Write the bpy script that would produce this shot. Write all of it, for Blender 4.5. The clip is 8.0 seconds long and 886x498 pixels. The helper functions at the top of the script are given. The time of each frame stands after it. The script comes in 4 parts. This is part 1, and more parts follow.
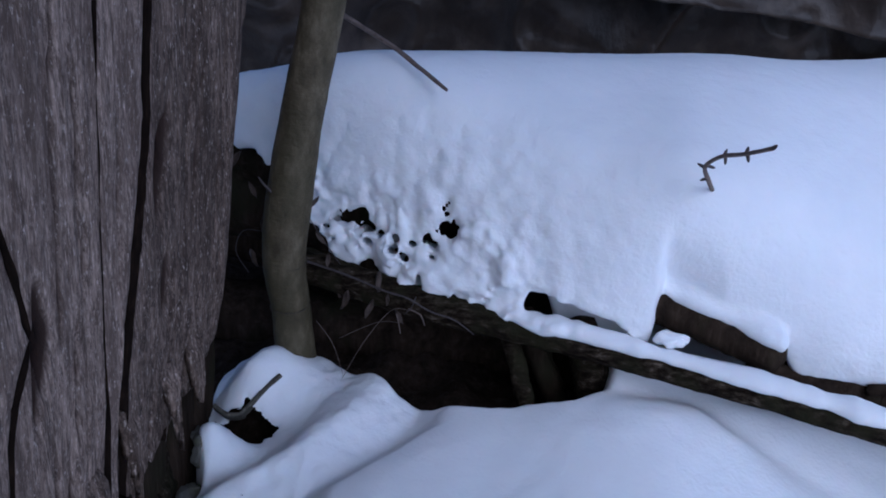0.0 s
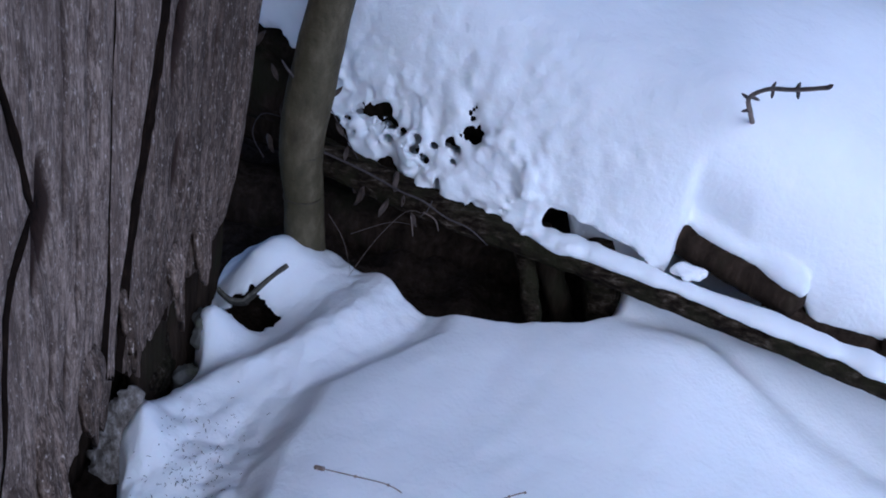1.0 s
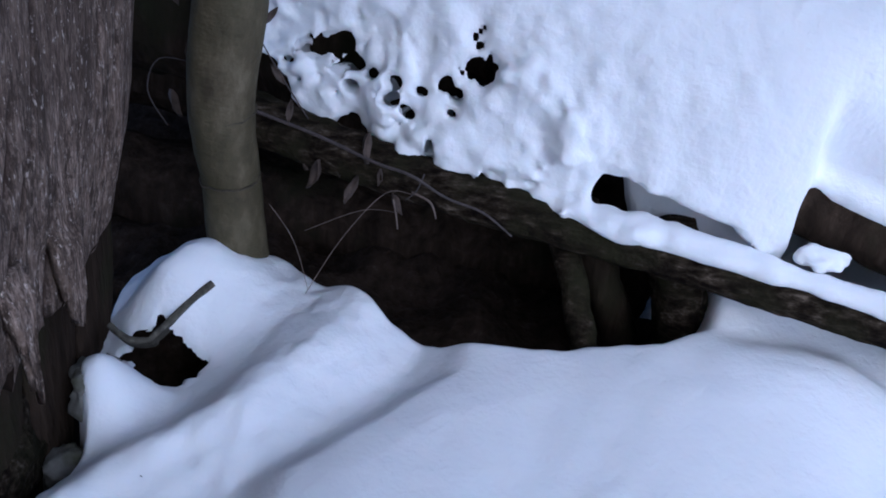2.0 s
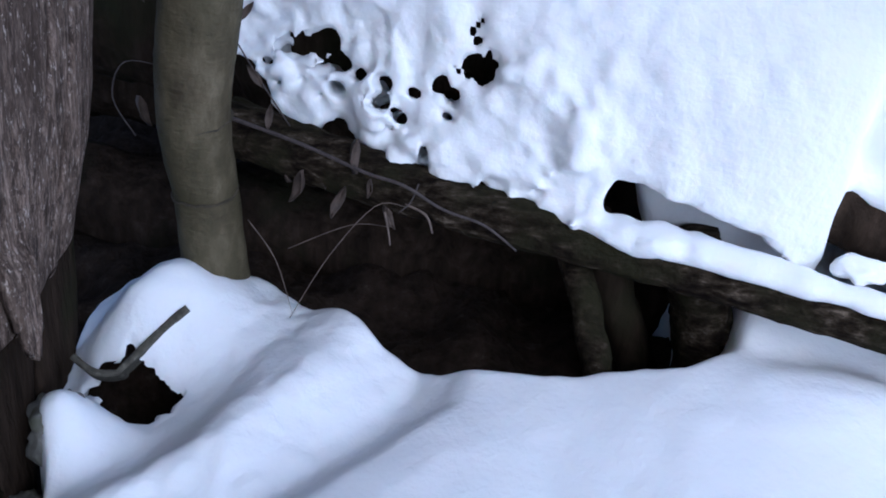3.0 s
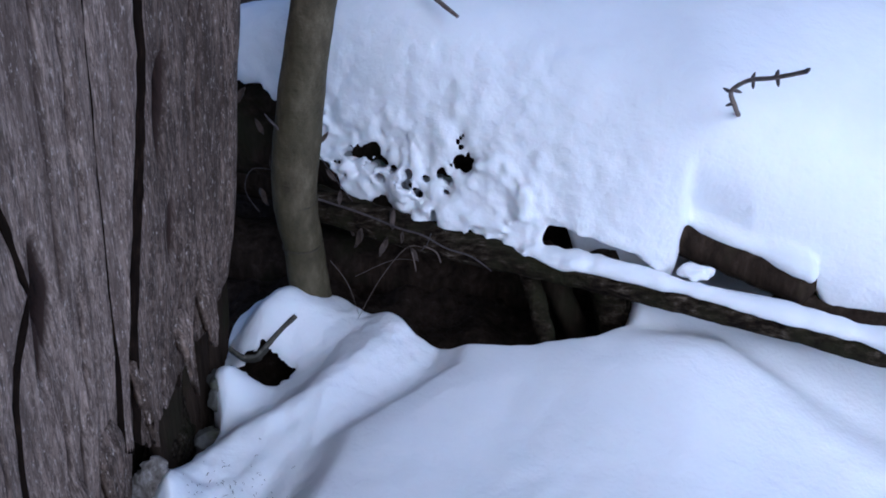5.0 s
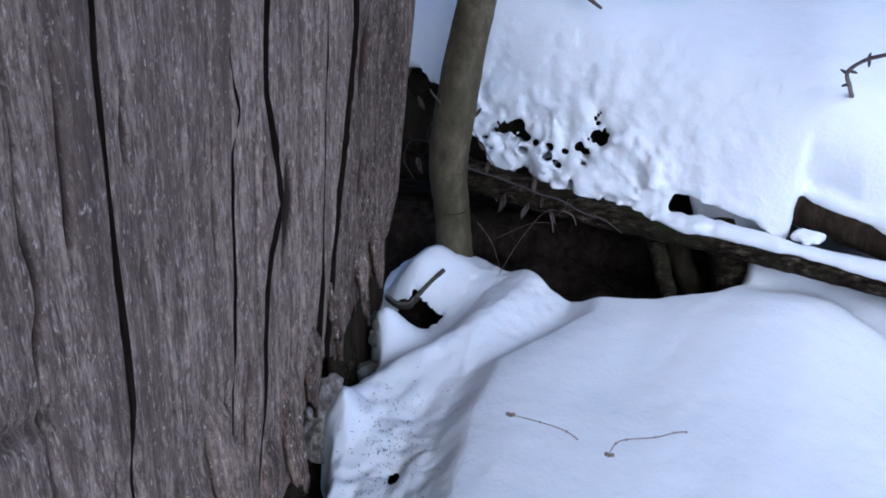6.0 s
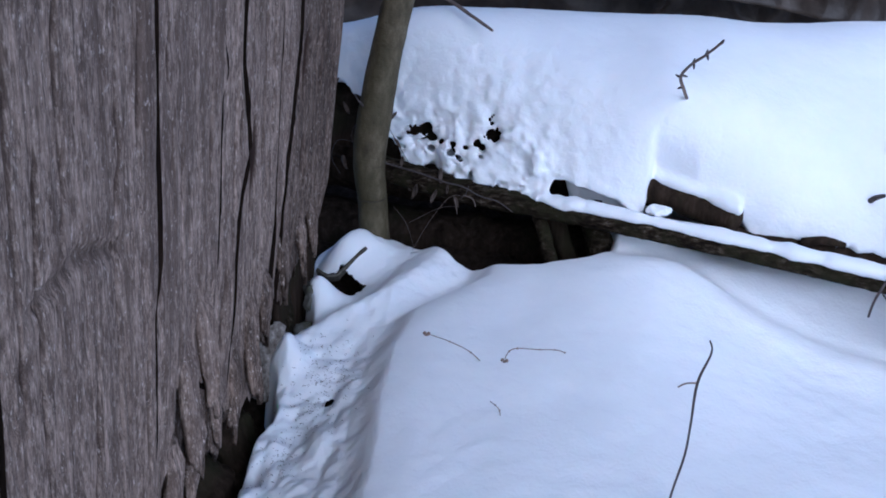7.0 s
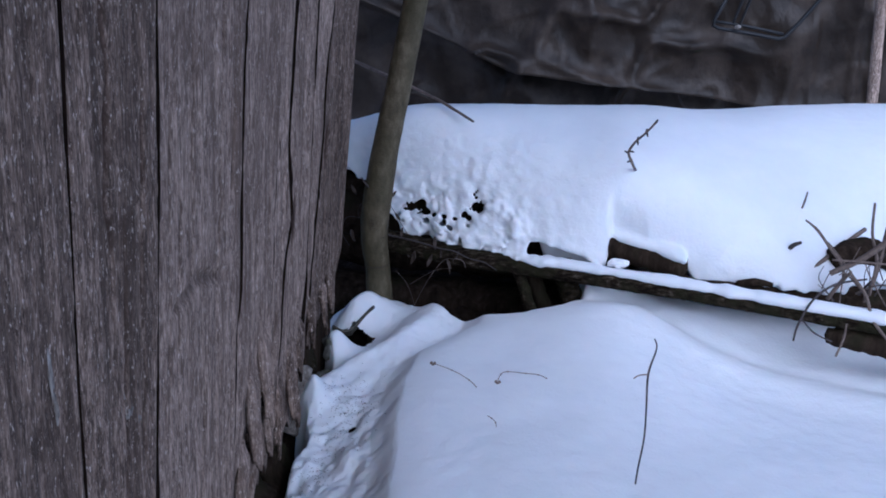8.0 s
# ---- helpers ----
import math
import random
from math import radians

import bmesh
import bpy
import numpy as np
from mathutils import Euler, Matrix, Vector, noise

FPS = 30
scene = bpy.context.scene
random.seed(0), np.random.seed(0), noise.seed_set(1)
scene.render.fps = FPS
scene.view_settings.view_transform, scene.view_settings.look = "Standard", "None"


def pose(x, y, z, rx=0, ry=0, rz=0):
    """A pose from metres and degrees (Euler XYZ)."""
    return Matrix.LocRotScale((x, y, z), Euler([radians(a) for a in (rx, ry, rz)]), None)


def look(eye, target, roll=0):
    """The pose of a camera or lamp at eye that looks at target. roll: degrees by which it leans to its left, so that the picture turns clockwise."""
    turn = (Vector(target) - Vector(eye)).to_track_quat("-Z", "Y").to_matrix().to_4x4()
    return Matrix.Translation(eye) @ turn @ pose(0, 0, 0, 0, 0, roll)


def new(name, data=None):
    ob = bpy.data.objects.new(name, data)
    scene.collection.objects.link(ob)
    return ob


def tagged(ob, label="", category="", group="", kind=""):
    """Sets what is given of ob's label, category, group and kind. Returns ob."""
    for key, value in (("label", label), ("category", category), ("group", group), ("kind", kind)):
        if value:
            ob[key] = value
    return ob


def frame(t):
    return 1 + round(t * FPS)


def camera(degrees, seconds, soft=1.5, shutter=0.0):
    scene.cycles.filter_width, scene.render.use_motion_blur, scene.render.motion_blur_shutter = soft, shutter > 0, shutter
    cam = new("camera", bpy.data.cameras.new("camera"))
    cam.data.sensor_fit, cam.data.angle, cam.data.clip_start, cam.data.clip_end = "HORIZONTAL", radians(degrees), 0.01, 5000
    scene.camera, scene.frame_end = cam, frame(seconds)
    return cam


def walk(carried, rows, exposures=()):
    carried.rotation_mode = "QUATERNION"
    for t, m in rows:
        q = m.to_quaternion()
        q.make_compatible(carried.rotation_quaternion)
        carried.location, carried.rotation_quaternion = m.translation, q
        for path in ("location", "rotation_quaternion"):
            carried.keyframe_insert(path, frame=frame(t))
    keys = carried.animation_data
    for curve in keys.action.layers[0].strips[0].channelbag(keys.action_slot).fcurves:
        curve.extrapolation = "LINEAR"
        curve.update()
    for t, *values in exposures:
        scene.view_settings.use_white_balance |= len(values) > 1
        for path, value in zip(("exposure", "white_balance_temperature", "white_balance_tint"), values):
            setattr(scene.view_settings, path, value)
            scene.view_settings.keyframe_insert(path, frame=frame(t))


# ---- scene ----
cam = camera(50.2, 8.0, soft=1.8)
PATH = [
    (0, (0.134, -0.489, 1.212), (-0.004, 0.840, 0.530), 2.4),
    (0.2, (0.136, -0.462, 1.212), (0.073, 0.829, 0.447), 6.7),
    (0.5, (0.136, -0.456, 1.211), (0.075, 0.824, 0.433), 9.5),
    (1, (0.125, -0.457, 1.205), (-0.010, 0.789, 0.381), 8.2),
    (1.5, (0.084, -0.335, 1.130), (-0.007, 0.907, 0.294), 6.7),
    (1.7, (0.066, -0.239, 1.065), (0.001, 1.003, 0.226), 7.1),
    (2.8, (0.045, -0.087, 0.965), (-0.018, 1.165, 0.142), 5.5),
    (3, (0.047, -0.086, 0.965), (-0.006, 1.170, 0.148), 5.8),
    (3.5, (0.077, -0.292, 1.104), (0.020, 0.967, 0.291), 4.7),
    (4, (0.131, -0.445, 1.212), (0.031, 0.815, 0.405), 2.7),
    (4.2, (0.133, -0.445, 1.215), (0.029, 0.815, 0.409), 2.3),
    (5.3, (0.135, -0.464, 1.203), (-0.066, 0.802, 0.425), -0.6),
    (5.5, (0.132, -0.487, 1.209), (-0.114, 0.770, 0.429), -0.8),
    (5.9, (0.111, -0.597, 1.221), (-0.193, 0.657, 0.456), -1.0),
    (6, (0.079, -0.645, 1.21), (-0.2, 0.626, 0.464), -0.2),
    (6.5, (0.074, -0.801, 1.214), (-0.11, 0.514, 0.516), 1.6),
    (7, (0.105, -0.942, 1.201), (-0.029, 0.408, 0.561), 2.3),
    (7.2, (0.131, -1.024, 1.181), (0.031, 0.353, 0.595), 2.5),
    (7.5, (0.144, -1.119, 1.188), (0.089, 0.288, 0.671), 2.2),
    (8, (0.098, -1.24, 1.24), (-0.007, 0.173, 0.75), 0.6),
]
walk(cam, [(t, look(eye, target, roll)) for t, eye, target, roll in PATH],
     exposures=[(0, -0.28, 4550, 16), (1, 0.05, 4570, 15), (1.5, 0.09, 4600, 15), (3, 0.64, 4750, 12), (3.5, 0.58, 4750, 12), (4, 0.28, 4640, 13), (5.5, 0.25, 4660, 14), (6.2, 0.47, 4720, 12), (7, 0.30, 4670, 13), (8, 0.06, 4620, 15)])

# ---- world, sun, exposure ----
SUN_EL, SUN_AZ = 44, 158          # degrees; azimuth measured from +y towards +x
world = bpy.data.worlds.new("sky_world")
scene.world = world
world.use_nodes = True
wn = world.node_tree
sky = wn.nodes.new("ShaderNodeTexSky")
sky.sky_type, sky.sun_disc = "NISHITA", False
sky.sun_elevation, sky.sun_rotation = radians(SUN_EL), radians(SUN_AZ)
sky.air_density, sky.dust_density, sky.ozone_density = 1.0, 4.0, 1.0
wn.links.new(sky.outputs["Color"], wn.nodes["Background"].inputs["Color"])
wn.nodes["Background"].inputs["Strength"].default_value = 0.09
sun_data = bpy.data.lights.new("sun", "SUN")
sun_data.energy, sun_data.angle, sun_data.color = 1.4, radians(60), (1.0, 0.97, 0.93)
sun = new("sun", sun_data)
sun_dir = Vector((math.sin(radians(SUN_AZ)) * math.cos(radians(SUN_EL)), math.cos(radians(SUN_AZ)) * math.cos(radians(SUN_EL)), math.sin(radians(SUN_EL))))
sun.matrix_world = look(sun_dir * 20, (0, 0, 0))


# ---- arithmetic ----
def vnoise(x, y, z, seed=0):
    """Smooth value noise in -1..1 over arrays."""
    x, y, z = np.broadcast_arrays(np.asarray(x, np.float64), y, z)
    ix, iy, iz = np.floor(x).astype(np.int64), np.floor(y).astype(np.int64), np.floor(z).astype(np.int64)
    fx, fy, fz = x - ix, y - iy, z - iz
    fx, fy, fz = (f * f * f * (f * (f * 6 - 15) + 10) for f in (fx, fy, fz))

    def corner(a, b, c):
        h = (ix + a) * 374761393 + (iy + b) * 668265263 + (iz + c) * 2147483647 + seed * 144665
        h = (h ^ (h >> 13)) * 1274126177
        h = (h ^ (h >> 16)) & 0xFFFF
        return h / 32767.5 - 1.0

    c00 = corner(0, 0, 0) * (1 - fx) + corner(1, 0, 0) * fx
    c10 = corner(0, 1, 0) * (1 - fx) + corner(1, 1, 0) * fx
    c01 = corner(0, 0, 1) * (1 - fx) + corner(1, 0, 1) * fx
    c11 = corner(0, 1, 1) * (1 - fx) + corner(1, 1, 1) * fx
    return (c00 * (1 - fy) + c10 * fy) * (1 - fz) + (c01 * (1 - fy) + c11 * fy) * fz


def fractal(x, y, z, octaves=3, seed=0):
    total, amp = 0, 1.0
    for o in range(octaves):
        total = total + amp * vnoise(x * 2.03 ** o, y * 2.03 ** o, z * 2.03 ** o, seed + o)
        amp *= 0.5
    return total


def step(a, b, v):
    t = np.clip((v - a) / (b - a), 0, 1)
    return t * t * (3 - 2 * t)


def smax(a, b, k):
    h = np.clip(0.5 + 0.5 * (a - b) / k, 0, 1)
    return b * (1 - h) + a * h + k * h * (1 - h)


def smin(a, b, k):
    return -smax(-a, -b, k)


def bell(x, y, cx, cy, sx, sy, turn=0.0):
    c, s = math.cos(radians(turn)), math.sin(radians(turn))
    u, v = (x - cx) * c + (y - cy) * s, -(x - cx) * s + (y - cy) * c
    return np.exp(-0.5 * ((u / sx) ** 2 + (v / sy) ** 2))


def surface_nets(field, low, cell):
    """Vertices and quads of the zero level of a sampled field (negative inside)."""
    inside = field < 0
    nx, ny, nz = field.shape
    total = np.zeros((nx - 1, ny - 1, nz - 1, 3), np.float32)
    count = np.zeros((nx - 1, ny - 1, nz - 1), np.float32)

    def cut(i, j, k):
        return (slice(i, nx - 1 + i), slice(j, ny - 1 + j), slice(k, nz - 1 + k))

    corners = [(i, j, k) for i in (0, 1) for j in (0, 1) for k in (0, 1)]
    for a in corners:
        for axis in range(3):
            if a[axis]:
                continue
            b = tuple(v + (n == axis) for n, v in enumerate(a))
            fa, fb = field[cut(*a)], field[cut(*b)]
            cross = inside[cut(*a)] != inside[cut(*b)]
            t = np.where(cross, fa / np.where(cross, fa - fb, 1), 0)
            for n in range(3):
                total[..., n] += np.where(cross, a[n] + (t if n == axis else 0), 0)
            count += cross
    used = count > 0
    index = np.full(count.shape, -1, np.int64)
    index[used] = np.arange(used.sum())
    at = np.argwhere(used)
    verts = np.array(low) + (at + total[used] / count[used][:, None]) * cell
    quads = []
    for axis in range(3):
        u, v = (axis + 1) % 3, (axis + 2) % 3
        lo, hi = [slice(1, -1)] * 3, [slice(1, -1)] * 3
        lo[axis], hi[axis] = slice(0, -1), slice(1, None)
        one, two = inside[tuple(lo)], inside[tuple(hi)]
        for mask, flip in ((one & ~two, False), (~one & two, True)):
            p = np.argwhere(mask)
            p[:, u] += 1
            p[:, v] += 1
            ids = []
            for du, dv in ((1, 1), (0, 1), (0, 0), (1, 0)):
                q = p.copy()
                q[:, u] -= du
                q[:, v] -= dv
                ids.append(index[q[:, 0], q[:, 1], q[:, 2]])
            quads.append(np.stack(ids[::-1] if flip else ids, 1))
    quads = np.concatenate(quads)
    return verts, quads[(quads >= 0).all(1)]


def mesh_object(name, verts, faces, material, parent=None, smooth=True):
    me = bpy.data.meshes.new(name)
    me.from_pydata([tuple(v) for v in np.asarray(verts).tolist()], [], [tuple(f) for f in (faces.tolist() if hasattr(faces, "tolist") else faces)])
    me.update()
    me.materials.append(material)
    if smooth:
        me.polygons.foreach_set("use_smooth", [True] * len(me.polygons))
    ob = new(name, me)
    if parent:
        ob.parent = parent
    return ob


def part(name, bm, material, parent=None, label="", smooth=True):
    """One bmesh as one mesh object under a thing."""
    me = bpy.data.meshes.new(name)
    bmesh.ops.recalc_face_normals(bm, faces=bm.faces)
    bm.to_mesh(me)
    bm.free()
    me.materials.append(material)
    if smooth:
        me.polygons.foreach_set("use_smooth", [True] * len(me.polygons))
    ob = new(name, me)
    if parent:
        ob.parent = parent
    if label:
        tagged(ob, label)
    return ob


def smooth_line(points, radii, per=6):
    """Catmull-Rom through the points, with the radii between."""
    pts = [Vector(p) for p in points]
    out, rad = [], []
    for i in range(len(pts) - 1):
        a, b, c, d = pts[max(i - 1, 0)], pts[i], pts[i + 1], pts[min(i + 2, len(pts) - 1)]
        for k in range(per):
            t = k / per
            out.append(0.5 * (2 * b + (c - a) * t + (2 * a - 5 * b + 4 * c - d) * t * t + (3 * b - a - 3 * c + d) * t ** 3))
            rad.append(radii[i] * (1 - t) + radii[i + 1] * t)
    out.append(pts[-1])
    rad.append(radii[-1])
    return out, rad


def tube(points, radii, sides=10, per=6, rough=0.0, seed=0, scale=40, flat=1.0, bm=None):
    """A branch through the points: rings, rounded ends, uneven skin."""
    bm = bm or bmesh.new()
    pts, rad = smooth_line(points, radii, per)
    side, rings = Vector((0.31, 0.17, 0.93)), []
    for i, p in enumerate(pts):
        d = (pts[min(i + 1, len(pts) - 1)] - pts[max(i - 1, 0)]).normalized()
        side = (side - d * side.dot(d)).normalized()
        up = d.cross(side)
        ring = []
        for k in range(sides):
            a = 2 * math.pi * k / sides
            n = side * math.cos(a) + up * math.sin(a) * flat
            r = rad[i]
            if rough:
                q = (p + n * r) * scale
                r *= 1 + rough * (noise.noise(q + Vector((seed, 0, 0))) + 0.5 * noise.noise(q * 2.3 + Vector((0, seed, 0))))
            ring.append(bm.verts.new(p + n * r))
        rings.append(ring)
    for a, b in zip(rings, rings[1:]):
        for k in range(sides):
            bm.faces.new((a[k], a[(k + 1) % sides], b[(k + 1) % sides], b[k]))
    for ring, p, q in ((rings[0], pts[0], pts[1]), (rings[-1], pts[-1], pts[-2])):
        r = (ring[0].co - p).length
        tip = bm.verts.new(p + (p - q).normalized() * r * 0.35)
        for k in range(sides):
            bm.faces.new((ring[k], ring[(k + 1) % sides], tip))
    return bm


def blob(bm, centre, size, rough=0.25, seed=0, scale=60, sub=2):
    made = bmesh.ops.create_icosphere(bm, subdivisions=sub, radius=1.0)
    for v in made["verts"]:
        n = v.co.copy()
        k = 1 + rough * noise.noise(n * 1.7 + Vector((seed, seed * 0.7, 0)))
        v.co = Vector(centre) + Vector((n.x * size[0], n.y * size[1], n.z * size[2])) * k
    return bm


# ---- materials ----
def material(name, colours, roughness=0.8, scale=(20, 20, 20), detail=6, bump=0.3, distance=0.004, metallic=0.0,
             second=None, fine=None, spec=0.5, island=False):
    """Two noises over object space: colours is a ramp of (place, rgb); second is (scale, rgb, low, high), a stain over it;
    fine is the scale of the relief's own noise."""
    m = bpy.data.materials.new(name)
    m.use_nodes = True
    nt = m.node_tree
    bsdf = nt.nodes["Principled BSDF"]
    bsdf.inputs["Roughness"].default_value = roughness
    bsdf.inputs["Metallic"].default_value = metallic
    bsdf.inputs["Specular IOR Level"].default_value = spec
    tc = nt.nodes.new("ShaderNodeTexCoord")

    def scaled(s):
        mp = nt.nodes.new("ShaderNodeMapping")
        mp.inputs["Scale"].default_value = s
        nt.links.new(tc.outputs["Object"], mp.inputs["Vector"])
        return mp.outputs["Vector"]

    n1 = nt.nodes.new("ShaderNodeTexNoise")
    n1.inputs["Scale"].default_value, n1.inputs["Detail"].default_value, n1.inputs["Roughness"].default_value = 1.0, detail, 0.65
    nt.links.new(scaled(scale), n1.inputs["Vector"])
    ramp = nt.nodes.new("ShaderNodeValToRGB")
    while len(ramp.color_ramp.elements) < len(colours):
        ramp.color_ramp.elements.new(0.5)
    for e, (place, rgb) in zip(ramp.color_ramp.elements, colours):
        e.position, e.color = place, (*rgb, 1)
    nt.links.new(n1.outputs["Fac"], ramp.inputs["Fac"])
    colour = ramp.outputs["Color"]
    if second:
        s, rgb, low, high = second
        n2 = nt.nodes.new("ShaderNodeTexNoise")
        n2.inputs["Scale"].default_value, n2.inputs["Detail"].default_value = 1.0, 5
        nt.links.new(scaled(s), n2.inputs["Vector"])
        mr = nt.nodes.new("ShaderNodeMapRange")
        mr.inputs["From Min"].default_value, mr.inputs["From Max"].default_value = low, high
        nt.links.new(n2.outputs["Fac"], mr.inputs["Value"])
        mix = nt.nodes.new("ShaderNodeMix")
        mix.data_type = "RGBA"
        nt.links.new(mr.outputs["Result"], mix.inputs["Factor"])
        nt.links.new(colour, mix.inputs["A"])
        mix.inputs["B"].default_value = (*rgb, 1)
        colour = mix.outputs["Result"]
    nt.links.new(colour, bsdf.inputs["Base Color"])
    height = n1.outputs["Fac"]
    if fine:
        n3 = nt.nodes.new("ShaderNodeTexNoise")
        n3.inputs["Scale"].default_value, n3.inputs["Detail"].default_value = 1.0, 8
        nt.links.new(scaled(fine), n3.inputs["Vector"])
        add = nt.nodes.new("ShaderNodeMath")
        add.operation = "ADD"
        nt.links.new(height, add.inputs[0])
        nt.links.new(n3.outputs["Fac"], add.inputs[1])
        height = add.outputs["Value"]
    b = nt.nodes.new("ShaderNodeBump")
    b.inputs["Strength"].default_value, b.inputs["Distance"].default_value = bump, distance
    nt.links.new(height, b.inputs["Height"])
    nt.links.new(b.outputs["Normal"], bsdf.inputs["Normal"])
    return m


SNOW = material("snow", [(0.3, (0.86, 0.87, 0.885)), (0.7, (0.92, 0.925, 0.935))], 0.65, (9, 9, 9), 4, 0.36, 0.003, fine=(190, 190, 190), spec=0.3)
snow_bsdf = SNOW.node_tree.nodes["Principled BSDF"]
snow_bsdf.inputs["Subsurface Weight"].default_value = 0.22
snow_bsdf.inputs["Subsurface Radius"].default_value = (0.012, 0.016, 0.02)
snow_bsdf.inputs["Subsurface Scale"].default_value = 0.6


def weathered_wood(name, dark, mid, light, patch, speck):
    """Bare greyed wood: long grain, fine fibres, dark weathered patches, pale flecks."""
    m = bpy.data.materials.new(name)
    m.use_nodes = True
    nt = m.node_tree
    link, bsdf = nt.links.new, nt.nodes["Principled BSDF"]
    bsdf.inputs["Roughness"].default_value, bsdf.inputs["Specular IOR Level"].default_value = 0.85, 0.2
    tc = nt.nodes.new("ShaderNodeTexCoord")

    def grain(scale, detail, rough=0.6, distortion=0.0):
        mp, n = nt.nodes.new("ShaderNodeMapping"), nt.nodes.new("ShaderNodeTexNoise")
        mp.inputs["Scale"].default_value = scale
        n.inputs["Scale"].default_value, n.inputs["Detail"].default_value = 1.0, detail
        n.inputs["Roughness"].default_value, n.inputs["Distortion"].default_value = rough, distortion
        link(tc.outputs["Object"], mp.inputs["Vector"])
        link(mp.outputs["Vector"], n.inputs["Vector"])
        return n.outputs["Fac"]

    def spread(value, low, high):
        r = nt.nodes.new("ShaderNodeMapRange")
        r.inputs["From Min"].default_value, r.inputs["From Max"].default_value = low, high
        link(value, r.inputs["Value"])
        return r.outputs["Result"]

    def mix(factor, a, b):
        n = nt.nodes.new("ShaderNodeMix")
        n.data_type = "RGBA"
        link(factor, n.inputs["Factor"])
        for socket, v in (("A", a), ("B", b)):
            if isinstance(v, tuple):
                n.inputs[socket].default_value = (*v, 1)
            else:
                link(v, n.inputs[socket])
        return n.outputs["Result"]

    long_grain, fibre = grain((125, 155, 14), 10, 0.78), grain((400, 500, 80), 5, 0.6)
    blotch, stain, band = grain((66, 84, 26), 10, 0.9), grain((7, 9, 2.6), 10, 0.8, 0.5), grain((38, 46, 1.6), 5, 0.6)
    fleck, pit = grain((250, 310, 110), 6, 0.75), grain((200, 260, 60), 6, 0.75)
    colour = mix(spread(long_grain, 0.38, 0.57), dark, mid)
    colour = mix(spread(fibre, 0.47, 0.70), colour, light)
    colour = mix(spread(band, 0.50, 0.74), colour, patch)
    colour = mix(spread(blotch, 0.48, 0.58), colour, patch)
    colour = mix(spread(stain, 0.50, 0.66), colour, patch)
    colour = mix(spread(pit, 0.60, 0.70), colour, dark)
    colour = mix(spread(fleck, 0.58, 0.66), colour, speck)

    def by_depth(name, low, high, a, b):
        at = nt.nodes.new("ShaderNodeAttribute")
        at.attribute_name = name
        return mix(spread(at.outputs["Fac"], low, high), a, b)

    colour = by_depth("scar", 0.001, 0.010, colour, dark)
    # Cracks darken with depth: brown rot, and shade painted in with it.
    colour = by_depth("rot_shade", 0.0012, 0.0050, colour, (0.075, 0.046, 0.034))
    colour = by_depth("rot_shade", 0.0045, 0.0110, colour, mix(spread(long_grain, 0.40, 0.60), (0.006, 0.004, 0.003), (0.050, 0.026, 0.018)))
    hue = nt.nodes.new("ShaderNodeHueSaturation")
    info = nt.nodes.new("ShaderNodeObjectInfo")
    tone = nt.nodes.new("ShaderNodeMapRange")
    tone.inputs["To Min"].default_value, tone.inputs["To Max"].default_value = 0.86, 1.14
    link(info.outputs["Random"], tone.inputs["Value"])
    link(tone.outputs["Result"], hue.inputs["Value"])
    link(colour, hue.inputs["Color"])
    colour = hue.outputs["Color"]
    link(colour, bsdf.inputs["Base Color"])
    add = nt.nodes.new("ShaderNodeMath")
    add.operation = "ADD"
    link(long_grain, add.inputs[0])
    link(fibre, add.inputs[1])
    b = nt.nodes.new("ShaderNodeBump")
    b.inputs["Strength"].default_value, b.inputs["Distance"].default_value = 1.0, 0.005
    link(add.outputs["Value"], b.inputs["Height"])
    link(b.outputs["Normal"], bsdf.inputs["Normal"])
    return m


GREY_WOOD = weathered_wood("weathered_wood", (0.110, 0.078, 0.059), (0.60, 0.445, 0.345), (0.86, 0.67, 0.535), (0.180, 0.127, 0.096), (0.92, 0.77, 0.65))
# Darker boards; at the wall's foot and corner this colour also paints shade.
DARK_WOOD = weathered_wood("dark_weathered_wood", (0.058, 0.040, 0.029), (0.35, 0.250, 0.186), (0.63, 0.475, 0.370), (0.084, 0.058, 0.042), (0.88, 0.74, 0.62))
# Sides of the seams: brown rot, made near black to paint the gaps' shade.
CREVICE = material("rot_and_shade", [(0.3, (0.006, 0.004, 0.003)), (0.55, (0.015, 0.0095, 0.0065)), (0.8, (0.045, 0.027, 0.018))], 0.9, (150, 150, 12), 8, 0.8, 0.003, spec=0.1)
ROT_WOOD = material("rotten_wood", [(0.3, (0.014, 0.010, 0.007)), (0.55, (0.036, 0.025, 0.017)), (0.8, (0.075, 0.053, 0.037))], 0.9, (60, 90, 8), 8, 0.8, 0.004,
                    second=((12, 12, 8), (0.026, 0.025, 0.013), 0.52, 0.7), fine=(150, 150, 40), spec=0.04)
LOG_BARK = material("mossy_bark", [(0.38, (0.006, 0.004, 0.003)), (0.50, (0.022, 0.016, 0.010)), (0.60, (0.055, 0.042, 0.028)), (0.70, (0.16, 0.125, 0.09))], 0.9, (50, 140, 140), 9, 1.0, 0.006,
                    second=((25, 25, 25), (0.024, 0.022, 0.011), 0.45, 0.65), fine=(150, 200, 200), spec=0.06)
SAPLING_BARK = material("sapling_bark", [(0.3, (0.050, 0.038, 0.020)), (0.5, (0.100, 0.080, 0.044)), (0.7, (0.185, 0.150, 0.092))], 0.75, (60, 60, 30), 9, 0.65, 0.003,
                        second=((12, 12, 6), (0.058, 0.050, 0.022), 0.45, 0.7), fine=(120, 120, 260), spec=0.3)
